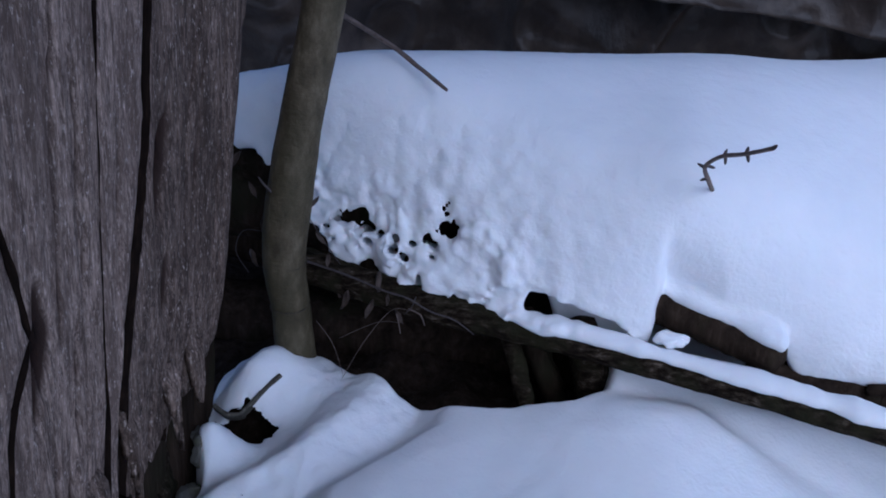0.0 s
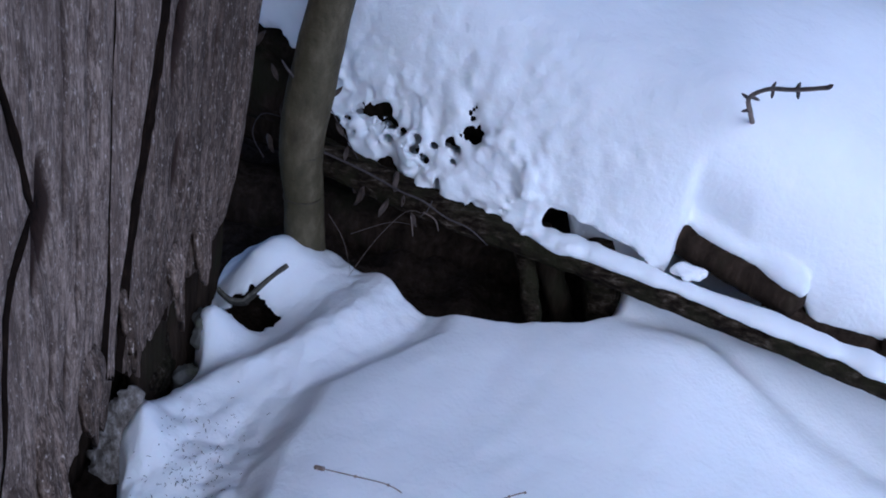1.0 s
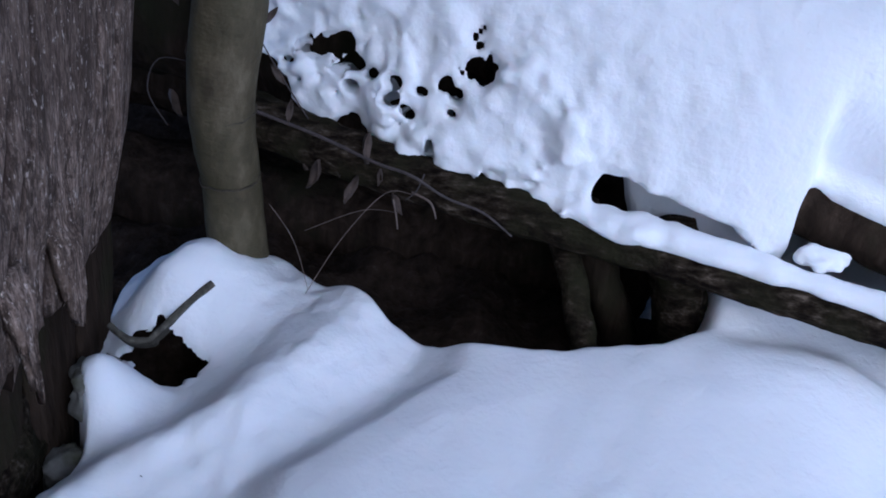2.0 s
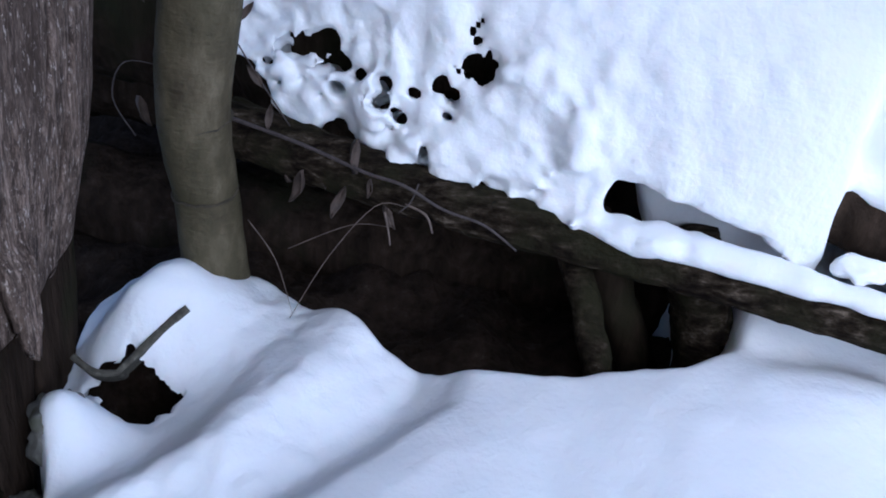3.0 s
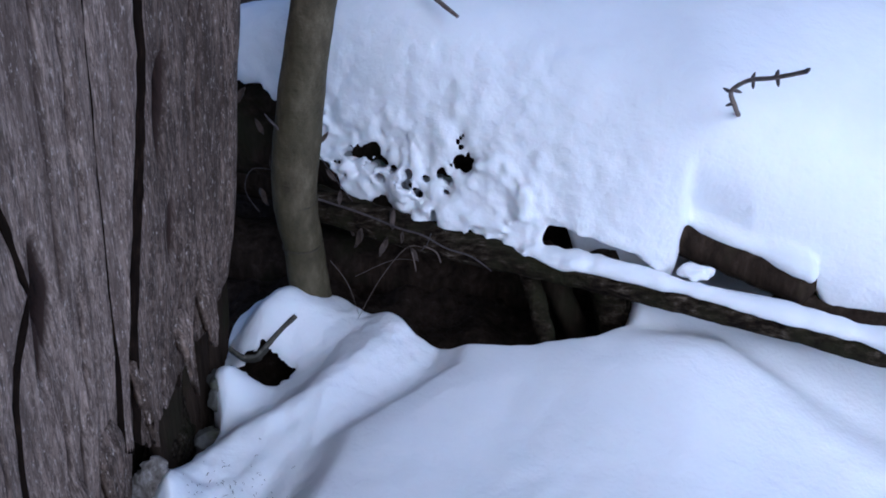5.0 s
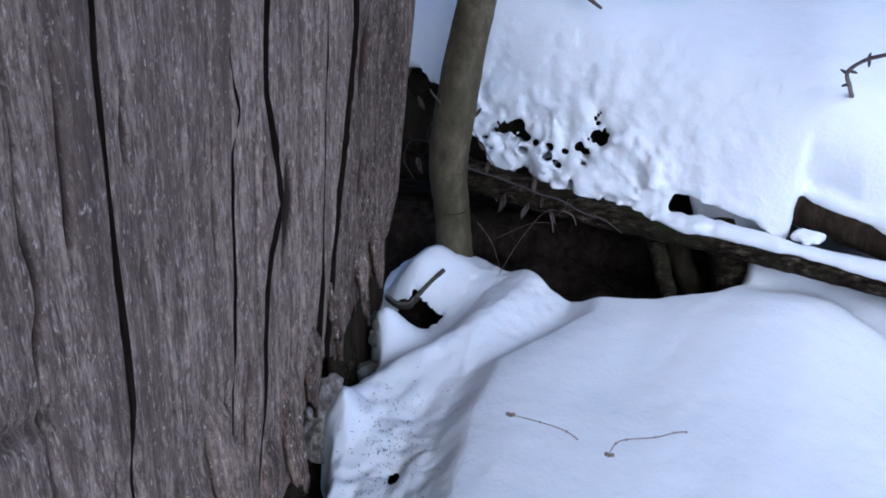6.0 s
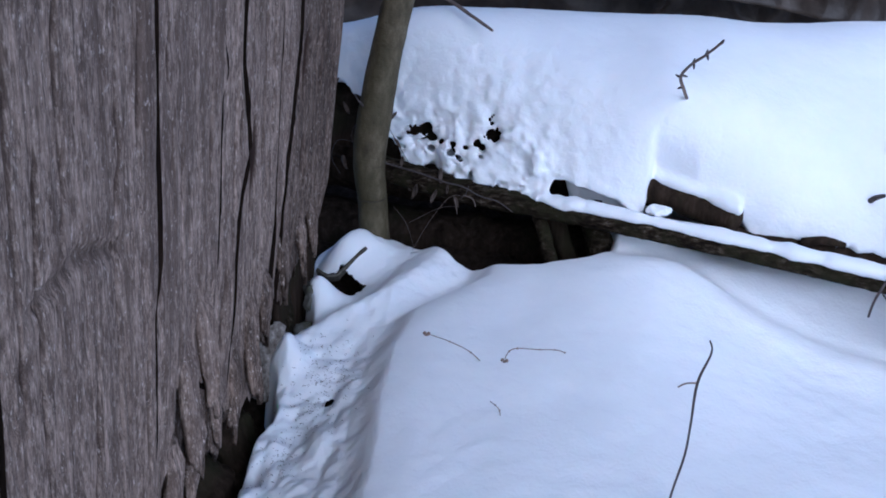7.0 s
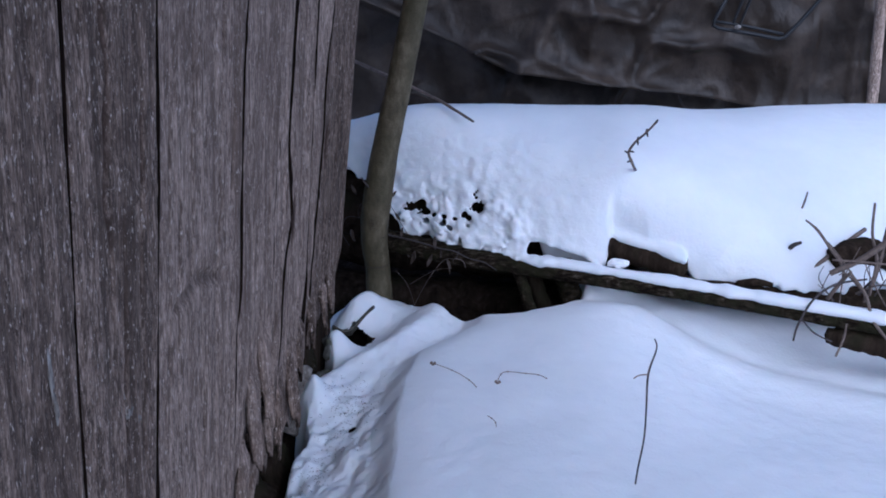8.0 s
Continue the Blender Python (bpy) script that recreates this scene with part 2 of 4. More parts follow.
RING_BARK = material("bark_ring", [(0.3, (0.022, 0.016, 0.009)), (0.7, (0.085, 0.068, 0.04))], 0.85, (200, 200, 200), 6, 0.6, 0.002)
TWIG = material("twig_bark", [(0.3, (0.03, 0.022, 0.02)), (0.7, (0.085, 0.066, 0.06))], 0.75, (150, 150, 150), 5, 0.4, 0.001)
GREY_TWIG = material("grey_twig", [(0.3, (0.09, 0.064, 0.049)), (0.7, (0.21, 0.158, 0.125))], 0.75, (120, 120, 120), 5, 0.4, 0.001)
STRAW = material("dry_stem", [(0.3, (0.15, 0.105, 0.08)), (0.7, (0.32, 0.235, 0.18))], 0.8, (200, 200, 200), 4, 0.3, 0.001)
LEAF = material("dead_leaf", [(0.3, (0.03, 0.020, 0.014)), (0.7, (0.09, 0.062, 0.045))], 0.75, (80, 80, 80), 5, 0.5, 0.001)
SOIL = material("dark_soil", [(0.3, (0.020, 0.014, 0.010)), (0.6, (0.046, 0.033, 0.024)), (0.8, (0.11, 0.082, 0.060))], 0.95, (60, 60, 60), 8, 1.0, 0.01, spec=0.04)
STONE = material("mossy_stone", [(0.3, (0.09, 0.085, 0.07)), (0.6, (0.20, 0.19, 0.165)), (0.8, (0.36, 0.35, 0.32))], 0.9, (50, 50, 50), 8, 0.8, 0.004,
                 second=((30, 30, 30), (0.06, 0.06, 0.03), 0.5, 0.65))
RIM = material("corroded_rim", [(0.3, (0.018, 0.015, 0.010)), (0.6, (0.09, 0.08, 0.058)), (0.8, (0.24, 0.22, 0.18))], 0.8, (120, 120, 120), 7, 0.6, 0.002)
TARP = material("black_plastic", [(0.3, (0.017, 0.0118, 0.008)), (0.7, (0.040, 0.028, 0.019))], 0.44, (14, 14, 14), 6, 0.3, 0.010,
                second=((7, 7, 7), (0.085, 0.064, 0.048), 0.48, 0.75), fine=(45, 45, 30), spec=0.25)
CORD = material("black_cord", [(0.3, (0.008, 0.008, 0.009)), (0.7, (0.015, 0.015, 0.016))], 0.6, (200, 200, 200), 3, 0.3, 0.001)
LICHEN = material("pale_birch_wood", [(0.3, (0.07, 0.055, 0.042)), (0.5, (0.22, 0.19, 0.16)), (0.72, (0.52, 0.48, 0.44))], 0.9, (130, 130, 60), 8, 1.0, 0.004)


# ---- ground: snow in front, soil under the pile ----
def mound_edge(y):
    return np.interp(y, [-1.2, 0.0, 0.07, 0.2, 0.29, 0.40, 0.46], [-0.05, -0.08, -0.09, -0.09, -0.072, 0.03, 0.04])


def ridge_x(y):
    return np.interp(y, [0.0, 0.237, 0.281, 0.356, 0.46, 0.6], [-0.30, -0.236, -0.20, -0.107, -0.041, 0.0])


def ground_z(x, y):
    near = step(1.6, 1.0, np.hypot(x - 0.1, y))
    left = (0.48 * step(0.024, -0.026, x - mound_edge(y)) + 0.52 * step(0.08, -0.11, x - mound_edge(y))) * step(-1.3, -0.2, y) * near
    z = 0.50 + (0.075 + 0.045 * left) * np.clip(y, -0.4, 0.5) * near
    z = z + 0.042 * bell(x, y, 0.29, 0.40, 0.10, 0.12)
    z = z - 0.045 * step(0.26, 0.62, x) * step(-0.15, 0.32, y) * near + 0.03 * step(0.36, 0.50, y) * step(0.30, 0.5, x) * near
    z = z - 0.062 * left - 0.24 * np.clip(-0.1 - x, 0, 0.2) * left
    # trodden ridge that runs from the hollow down to the wall
    d = (x - ridge_x(y)) * 0.72
    z = z + left * 0.034 * np.exp(-0.5 * (d / 0.025) ** 2) * step(0.12, 0.26, y)
    z = z + left * 0.007 * np.exp(-0.5 * ((x - ridge_x(y) - 0.058) / 0.02) ** 2) * step(0.1, 0.2, y)
    # snow round the sapling's foot, the hollow by the rim, the small lump
    z = z + 0.058 * bell(x, y, -0.185, 0.50, 0.045, 0.04)
    z = z - 0.012 * bell(x, y, -0.182, 0.418, 0.018, 0.020, -30)
    z = z + 0.057 * bell(x, y, -0.225, 0.375, 0.024, 0.022)
    z = z + 0.022 * bell(x, y, -0.208, 0.466, 0.022, 0.020)
    # shard's snow, pit and trodden lumps
    z = z + 0.044 * bell(x, y, -0.231, 0.210, 0.015, 0.022, 30)
    z = z - 0.016 * bell(x, y, -0.153, 0.142, 0.010, 0.017)
    foot = -0.228 + 0.012 * vnoise(y * 18, 0.4, 0.1, 17) - 0.02 * step(0.17, 0.21, y) * step(0.27, 0.23, y) - 0.025 * step(0.40, 0.44, y)
    z = z - 0.17 * step(0.0, 0.03, foot - x) * step(-1.4, -0.6, y) * near
    trod = step(0.30, 0.16, y)
    clods = np.abs(vnoise(x * 34, y * 34, 0.3, 15)) - 0.25
    bumps = 0.0006 * np.sin((x - ridge_x(y)) * 90 + 6 * vnoise(x * 14, y * 14, 0.4, 15)) * step(0.0, 0.05, x - ridge_x(y)) * step(0.08, 0.2, y)
    bumps = bumps + (0.004 + 0.004 * trod) * fractal(x * 22, y * 22, 0.3, 3, 5) + trod * (0.006 * clods + 0.0014 * fractal(x * 80, y * 80, 0.3, 2, 9)) + 0.001 * vnoise(x * 110, y * 110, 0.6, 10)
    z = z + left * bumps + (1 - left) * (0.0035 * fractal(x * 6, y * 6, 0.7, 2, 3) + 0.0008 * fractal(x * 45, y * 45, 0.1, 2, 8))
    # the hollow under the pile
    lip = np.interp(x, [-0.4, -0.2, -0.12, -0.04, 0.03, 0.14, 0.2, 0.24], [0.58, 0.56, 0.545, 0.482, 0.445, 0.432, 0.432, 0.45])
    lip = lip + 0.008 * fractal(x * 25, 1.5, 0.2, 2, 12)
    hollow = step(-0.01, 0.06, y - lip) * step(0.250, 0.218, x) * near
    z = z - hollow * 0.17
    # the mound's crest runs off under the pole, with a dip and a small heap behind it
    back = y - np.interp(x, [0.2, 0.26, 0.34, 0.437, 0.527, 0.7, 1.0], [0.425, 0.430, 0.430, 0.378, 0.340, 0.275, 0.17])
    behind = step(0.215, 0.27, x) * step(1.2, 0.8, x) * near
    z = z - behind * 0.016 * (1 - 0.8 * step(0.36, 0.52, x)) * np.exp(-0.5 * ((back - 0.032) / 0.018) ** 2) + behind * 0.010 * step(0.30, 0.45, x) * np.exp(-0.5 * ((back + 0.03) / 0.035) ** 2)
    z = z + 0.016 * bell(x, y, 0.258, 0.497, 0.028, 0.020) * near
    # open field round about
    z = z + (1 - near) * 0.03 * fractal(x * 0.8, y * 0.8, 0.5, 3, 21)
    return z


def ring_axis(low, high, cell, far):
    inner = np.arange(low, high + cell / 2, cell)
    out = cell * 1.35 ** np.arange(1, 40)
    out = np.cumsum(out)
    out = out[out < far]
    return np.concatenate([low - out[::-1], inner, high + out])


def build_ground():
    def axis(low, fine_high, high):
        """Fine cells beside the wall, coarser ones beyond, ever wider out to the horizon."""
        wide = ring_axis(fine_high, high, 0.005, 300)
        return np.concatenate([ring_axis(low, fine_high, 0.0025, 300)[:0], low - np.cumsum(0.0025 * 1.35 ** np.arange(1, 40))[:36][::-1], np.arange(low, fine_high - 0.001, 0.0025), wide[wide >= fine_high - 1e-6]])

    xs, ys = axis(-0.34, 0.06, 0.95), axis(-0.15, 0.50, 0.62)
    gx, gy = np.meshgrid(xs, ys, indexing="ij")
    gz = ground_z(gx, gy)
    verts = np.stack([gx, gy, gz], -1).reshape(-1, 3)
    ids = np.arange(len(verts)).reshape(gx.shape)
    faces = np.stack([ids[:-1, :-1], ids[1:, :-1], ids[1:, 1:], ids[:-1, 1:]], -1).reshape(-1, 4)
    # open holes: by the bent rim, and a small one in the trodden snow
    keep = np.ones(len(faces), bool)
    for cx, cy, a, b, turn in ((-0.190, 0.421, 0.032, 0.024, -20), (-0.153, 0.142, 0.006, 0.015, 12)):
        c, s = math.cos(radians(turn)), math.sin(radians(turn))
        px, py = verts[:, 0] - cx, verts[:, 1] - cy
        u, v = px * c + py * s, -px * s + py * c
        far = np.hypot(u / a, v / b)
        ragged = 1 + 0.5 * vnoise(u / (far + 1e-6) * 55, v / (far + 1e-6) * 55, 0.5, 91) + 0.3 * vnoise(u / (far + 1e-6) * 160, v / (far + 1e-6) * 160, 0.5, 93)
        gone = (far / ragged)[faces].mean(1) < 1
        rim = np.intersect1d(faces[gone].ravel(), faces[~gone & keep].ravel())
        k = ragged[rim] / np.maximum(far[rim], 1e-6)
        verts[rim, 0], verts[rim, 1] = cx + px[rim] * k, cy + py[rim] * k
        verts[rim, 2] -= 0.004
        keep &= ~gone
    ob = mesh_object("ground", verts, faces[keep], SNOW)
    tagged(ob, "fresh bluish white snow covering the ground, trodden beside the wall", "snow", kind="structure")


def build_soil():
    xs, ys = np.arange(-0.6, 0.62, 0.012), np.arange(0.47, 1.1, 0.012)
    gx, gy = np.meshgrid(xs, ys, indexing="ij")
    gz = 0.425 + 0.02 * fractal(gx * 18, gy * 18, 0.2, 4, 31) - 0.05 * step(0.53, 0.47, gy)
    verts = np.stack([gx, gy, gz], -1).reshape(-1, 3)
    ids = np.arange(len(verts)).reshape(gx.shape)
    faces = np.stack([ids[:-1, :-1], ids[1:, :-1], ids[1:, 1:], ids[:-1, 1:]], -1).reshape(-1, 4)
    tagged(mesh_object("soil", verts, faces, SOIL), "dark bare soil and litter under the pile", "soil", kind="stuff")
    # a dark strip covers the sunken snow sheet in the gap along the wall
    xs, ys = np.arange(-0.45, -0.11, 0.01), np.arange(-0.9, 0.60, 0.01)
    gx, gy = np.meshgrid(xs, ys, indexing="ij")
    gz = 0.345 + 0.025 * fractal(gx * 20, gy * 20, 0.6, 4, 33)
    verts = np.stack([gx, gy, gz], -1).reshape(-1, 3)
    ids = np.arange(len(verts)).reshape(gx.shape)
    faces = np.stack([ids[:-1, :-1], ids[1:, :-1], ids[1:, 1:], ids[:-1, 1:]], -1).reshape(-1, 4)
    tagged(mesh_object("soil", verts, faces, SOIL), "dark strip lying in the gap along the wall's foot", "soil", kind="stuff")


build_ground()
build_soil()

# ---- snow bank over the timber pile ----
LOG_AXIS = [(-0.16, 0.572, 0.628), (0.0, 0.522, 0.616), (0.2, 0.476, 0.606), (0.4, 0.417, 0.600), (0.6, 0.350, 0.594), (0.8, 0.285, 0.588), (1.0, 0.22, 0.58)]
STUB_AXIS = [(-0.1, 0.69, 0.72), (0.2, 0.560, 0.668), (0.425, 0.452, 0.630)]


def log_at(x, axis):
    a = np.array(axis)
    return np.interp(x, a[:, 0], a[:, 1]), np.interp(x, a[:, 0], a[:, 2])


def soft(x, places, values, blur=0.025):
    """A smooth curve through the values."""
    grid = np.arange(-0.8, 1.6, 0.005)
    kernel = np.exp(-0.5 * (np.arange(-20, 21) * 0.005 / blur) ** 2)
    line = np.convolve(np.pad(np.interp(grid, places, values), 20, mode="edge"), kernel / kernel.sum(), mode="valid")
    return np.interp(x, grid, line)


def bank_field(x, y, z):
    y0 = soft(x, [-0.4, -0.2, -0.09, 0.035, 0.14, 0.25, 0.31, 0.45, 0.6, 0.8, 1.2], [0.66, 0.605, 0.568, 0.522, 0.498, 0.475, 0.483, 0.47, 0.425, 0.39, 0.35])
    lean = soft(x, [-0.2, 0.0, 0.2, 0.35, 0.6, 1.0], [0.15, 0.22, 0.06, 0.0, 0.55, 0.6])
    front = y0 + lean * (z - 0.70)
    edge = x + 0.006 * vnoise(z * 35, y * 20, 0.3, 19)
    recess = step(0.281, 0.294, edge) * step(0.72, 0.34, x) * step(0.775, 0.675, z)
    front = front + recess * np.maximum(log_at(x, STUB_AXIS)[0] - 0.006 - front, 0)
    yc = soft(x, [-0.3, -0.2, 0.0, 0.2, 0.4, 0.6, 1.0], [0.60, 0.62, 0.70, 0.80, 0.90, 1.00, 1.15])
    zc = soft(x, [-0.3, -0.2, -0.06, 0.0, 0.2, 0.32, 0.4, 0.5, 0.6, 0.7, 1.0], [0.885, 0.888, 0.890, 0.887, 0.868, 0.862, 0.855, 0.838, 0.832, 0.836, 0.83])
    curve = soft(x, [-0.2, 0.0, 0.15, 0.3, 0.6, 1.0], [3.5, 4.0, 2.0, 1.0, 0.9, 0.8])
    top = zc - 0.22 * (y - yc) - curve * (y - yc) ** 2
    body = smax(front - y, (z - top) * 0.93, 0.075)
    under = np.interp(x, [-0.4, -0.19, -0.165, -0.12, -0.05, 0.05, 0.124, 0.137, 0.166, 0.19, 0.215, 0.24, 0.262, 0.278, 0.30, 0.42, 0.45, 0.55, 1.2],
                      [0.77, 0.745, 0.700, 0.646, 0.629, 0.624, 0.618, 0.650, 0.656, 0.648, 0.642, 0.634, 0.615, 0.600, 0.672, 0.645, 0.600, 0.612, 0.622])
    # a wedge-shaped opening above the pole, closed by snow further in
    under = under - 0.06 * step(0.030, 0.055, y - front) * step(0.150, 0.175, x) * step(0.29, 0.27, x)
    under = under + 0.008 * vnoise(x * 42, y * 30, 0.5, 23) * step(0.2, 0.1, x) + (0.006 * vnoise(x * 30, y * 30, 0.5, 25) + 0.006 * vnoise(x * 85, y * 60, 0.5, 27)) * step(0.38, 0.46, x)
    return smax(body, under - z, 0.014)


def capsule_row(x, y, z, axis, lift, radius, low, high, seed):
    ya, za = log_at(x, axis)
    r = radius * (1 + 0.22 * vnoise(x * 30, 0.5, 0.5, seed) + 0.14 * vnoise(x * 75, 0.2, 0.5, seed + 1)) * step(low - 0.02, low + 0.02, x) * step(high + 0.012, high - 0.006, x)
    return np.hypot((y - ya) * 0.8, (z - za - lift) * 1.15) - r + 0.05 * (r < 0.003)


HOLES = [(-0.091, 0.707, 0.03, 0.012, 15), (-0.069, 0.694, 0.013, 0.009, -50), (0.030, 0.700, 0.010, 0.009, 0), (0.006, 0.684, 0.004, 0.007, -20), (-0.034, 0.68, 0.006, 0.009, 35), (-0.036, 0.664, 0.011, 0.01, 0), (-0.02, 0.655, 0.011, 0.007, -35),
         (-0.056, 0.686, 0.006, 0.005, 0), (-0.13, 0.69, 0.006, 0.004, 0), (-0.103, 0.684, 0.004, 0.004, 0), (0.014, 0.66, 0.006, 0.003, -35), (-0.012, 0.676, 0.005, 0.004, -30), (-0.033, 0.682, 0.005, 0.003, -30), (-0.118, 0.672, 0.005, 0.004, 0)]


def build_bank():
    cell, low = 0.0033, (-0.42, 0.19, 0.53)
    axes = [np.arange(low[n], high, cell, dtype=np.float32) for n, high in enumerate((1.10, 1.24, 0.925))]
    y, z = axes[1][None, :, None], axes[2][None, None, :]
    slabs = []
    for start in range(0, len(axes[0]), 40):
        x = axes[0][start:start + 40, None, None]
        g = bank_field(x, y, z)
        cap = capsule_row(x, y, z, LOG_AXIS, 0.0175, 0.0115, 0.10, 1.05, 3)
        stub = capsule_row(x, y, z, STUB_AXIS, 0.022, 0.015, 0.22, 0.424, 6)
        g = smin(g, np.minimum(cap, stub), 0.010)
        # the snow is a crust over the logs where it crumbles
        void = np.maximum(np.maximum(g + 0.021, z - 0.745), x - 0.19)
        slabs.append(np.maximum(g, -void).astype(np.float32))
    f = np.concatenate(slabs)
    del slabs, g, cap, stub, void
    at = np.nonzero(np.abs(f) < 0.035)
    px, py, pz = axes[0][at[0]], axes[1][at[1]], axes[2][at[2]]
    crumb = step(0.24, 0.02, px) * step(0.80, 0.68, pz) * step(0.72, 0.60, py)
    face = step(0.36, 0.05, px) * step(0.875, 0.80, pz)
    lumps = fractal(px * 28, py * 28, pz * 28, 2, 41)
    small = fractal(px * 75, py * 75, pz * 75, 2, 47)
    d = 0.0005 * small + 0.0025 * vnoise(px * 9, py * 9, pz * 9, 44) + face * (0.0022 * lumps + 0.0010 * small) + crumb * (0.0075 * lumps + 0.0030 * small - 0.007 * np.maximum(vnoise(px * 46, py * 46, pz * 46, 57), 0) ** 1.5 + 0.0016 * vnoise(px * 170, py * 170, pz * 170, 63))
    v = f[at] + d
    core = step(-0.15, -0.12, px) * step(0.09, 0.02, px + 1.2 * (pz - 0.66)) * step(0.60, 0.58, py) * step(0.735, 0.70, pz)
    pits = vnoise(px * 58, py * 9, pz * 58, 71) + 0.4 * vnoise(px * 120, py * 20, pz * 120, 73)
    v = smax(v, np.where(core > 0.05, (pits - 0.70) * 0.016 * core, -1), 0.003)
    for hx, hz, a, b, turn in HOLES:
        c, s = math.cos(radians(turn)), math.sin(radians(turn))
        u, w = (px - hx) * c + (pz - hz + 0.5 * (py - 0.565)) * s, -(px - hx) * s + (pz - hz + 0.5 * (py - 0.565)) * c
        hole = (np.sqrt((u / a) ** 2 + (w / b) ** 2) - 1 + 0.65 * small) * min(a, b)
        hole = np.where(py < 0.66, hole, 1)
        v = smax(v, -hole, 0.004)
    f[at] = v
    verts, quads = surface_nets(f, low, cell)
    tagged(mesh_object("snow_bank", verts, quads, SNOW), "thick crumbling white snow lying over the timber pile", "snow", kind="stuff")


build_bank()

# ---- timber under the snow ----
def log(name, axis, radii, mat, label, rough=0.10, seed=1, sides=28, scale=60, group=""):
    ob = part(name, tube(axis, radii, sides, 26, rough, seed, scale), mat)
    return tagged(ob, label, "log", group)


log("fallen_pole", LOG_AXIS, [0.023, 0.020, 0.0165, 0.0145, 0.0140, 0.0140, 0.0135], LOG_BARK, "dark mossy fallen pole with a ridge of snow along its top", 0.13, 3)
log("broken_log", STUB_AXIS, [0.030, 0.027, 0.022], ROT_WOOD, "dark rotten log with a broken end sticking out of the snow", 0.16, 9)
# The last, thinnest log is a stand-in for dark debris behind the pole.
for n, (axis, r) in enumerate((([(-0.5, 0.73, 0.67), (0.0, 0.69, 0.65), (0.55, 0.63, 0.62)], 0.065), ([(-0.5, 0.85, 0.56), (0.1, 0.79, 0.53), (0.6, 0.73, 0.52)], 0.06),
                               ([(-0.5, 0.73, 0.46), (0.1, 0.71, 0.44), (0.5, 0.69, 0.44)], 0.05), ([(-0.45, 0.84, 0.72), (0.2, 0.80, 0.70), (0.7, 0.78, 0.66)], 0.075), ([(0.40, 0.47, 0.590), (0.7, 0.425, 0.592), (1.0, 0.37, 0.585)], 0.026))):
    log("rotten_log", axis, [r, r * 0.95, r * 0.9], ROT_WOOD, "thick rotten dark brown log lying in the covered pile", 0.20, 20 + n, 36, 42, "logs in the pile")
log("prop_stick", [(0.112, 0.515, 0.600), (0.128, 0.485, 0.570), (0.147, 0.452, 0.520)], [0.011, 0.0115, 0.011], LOG_BARK, "short mossy stick propped under the pole", 0.15, 31, 12, group="props under the pole")
log("prop_board", [(0.200, 0.515, 0.615), (0.222, 0.500, 0.545), (0.240, 0.490, 0.45)], [0.021, 0.023, 0.024], LOG_BARK, "broad mossy rotten board leaning under the pole", 0.15, 38, 16, group="props under the pole")
log("prop_stick", [(0.130, 0.54, 0.605), (0.160, 0.535, 0.54), (0.195, 0.53, 0.46)], [0.015, 0.016, 0.016], ROT_WOOD, "split rotten stick leaning under the pole", 0.15, 35, 12, group="props under the pole")

# ---- wall of weathered planks ----
def wall_x(y, z):
    return -0.2702 + 0.0069 * y + 0.066 * z


# seams: place along y at z = 0.85, lean, and how low each plank reaches
SEAMS = [(-2.25, 0.05), (-2.02, 0.05), (-1.80, 0.05), (-1.62, 0.05), (-1.38, 0.05), (-1.16, 0.05), (-0.98, 0.05), (-0.80, 0.03), (-0.637, 0.02), (-0.475, 0.06), (-0.222, 0.06), (-0.050, 0.05), (0.030, 0.13), (0.165, 0.08), (0.243, 0.20), (0.505, 0.22)]
# the rotted feet: how low the planks reach, along y
FOOT_Y = [-0.60, -0.30, -0.24, -0.20, -0.16, -0.12, -0.078, -0.05, -0.02, 0.03, 0.055, 0.075, 0.092, 0.11, 0.14, 0.175, 0.22, 0.30, 0.37, 0.45, 0.55]
FOOT_Z = [0.43, 0.43, 0.46, 0.56, 0.66, 0.67, 0.615, 0.60, 0.56, 0.535, 0.515, 0.485, 0.500, 0.475, 0.560, 0.590, 0.565, 0.555, 0.560, 0.575, 0.58]
GAPS = {8: 0.0009, 9: 0.0026, 10: 0.0008, 11: 0.0014, 12: 0.0010, 13: 0.0003, 14: 0.0030}
# the way of each crooked seam: heights, and its place along y at them
WAY = {10: ([0.4, 0.655, 0.767, 0.823, 0.912, 1.05, 1.16, 1.85], [-0.27, -0.242, -0.235, -0.224, -0.221, -0.216, -0.197, -0.13]),
       11: ([0.4, 0.62, 0.72, 0.80, 0.848, 0.92, 0.95, 0.995, 1.03, 1.85], [-0.09, -0.075, -0.068, -0.060, -0.054, -0.050, -0.034, -0.044, -0.038, 0.01]),
       12: ([0.4, 0.518, 0.57, 0.685, 0.766, 0.80, 0.83, 0.85, 0.905, 0.945, 1.01, 1.14, 1.85], [-0.055, -0.032, -0.020, 0.0, 0.010, 0.026, 0.050, 0.044, 0.036, 0.025, 0.030, 0.050, 0.16]),
       14: ([0.45, 0.6, 0.673, 0.712, 0.794, 0.856, 0.877, 0.929, 0.958, 1.03, 1.12, 1.85], [0.165, 0.184, 0.191, 0.202, 0.230, 0.251, 0.256, 0.272, 0.272, 0.285, 0.328, 0.48])}


def seam_y(k, z):
    place, lean = SEAMS[k]
    if k in WAY:
        return np.interp(z, *WAY[k]) + 0.0015 * vnoise(z * 14, 0.2, k * 5.0, 71)
    return place + lean * (z - 0.85) + 0.004 * vnoise(z * 5, 0.2, k * 5.0, 71)


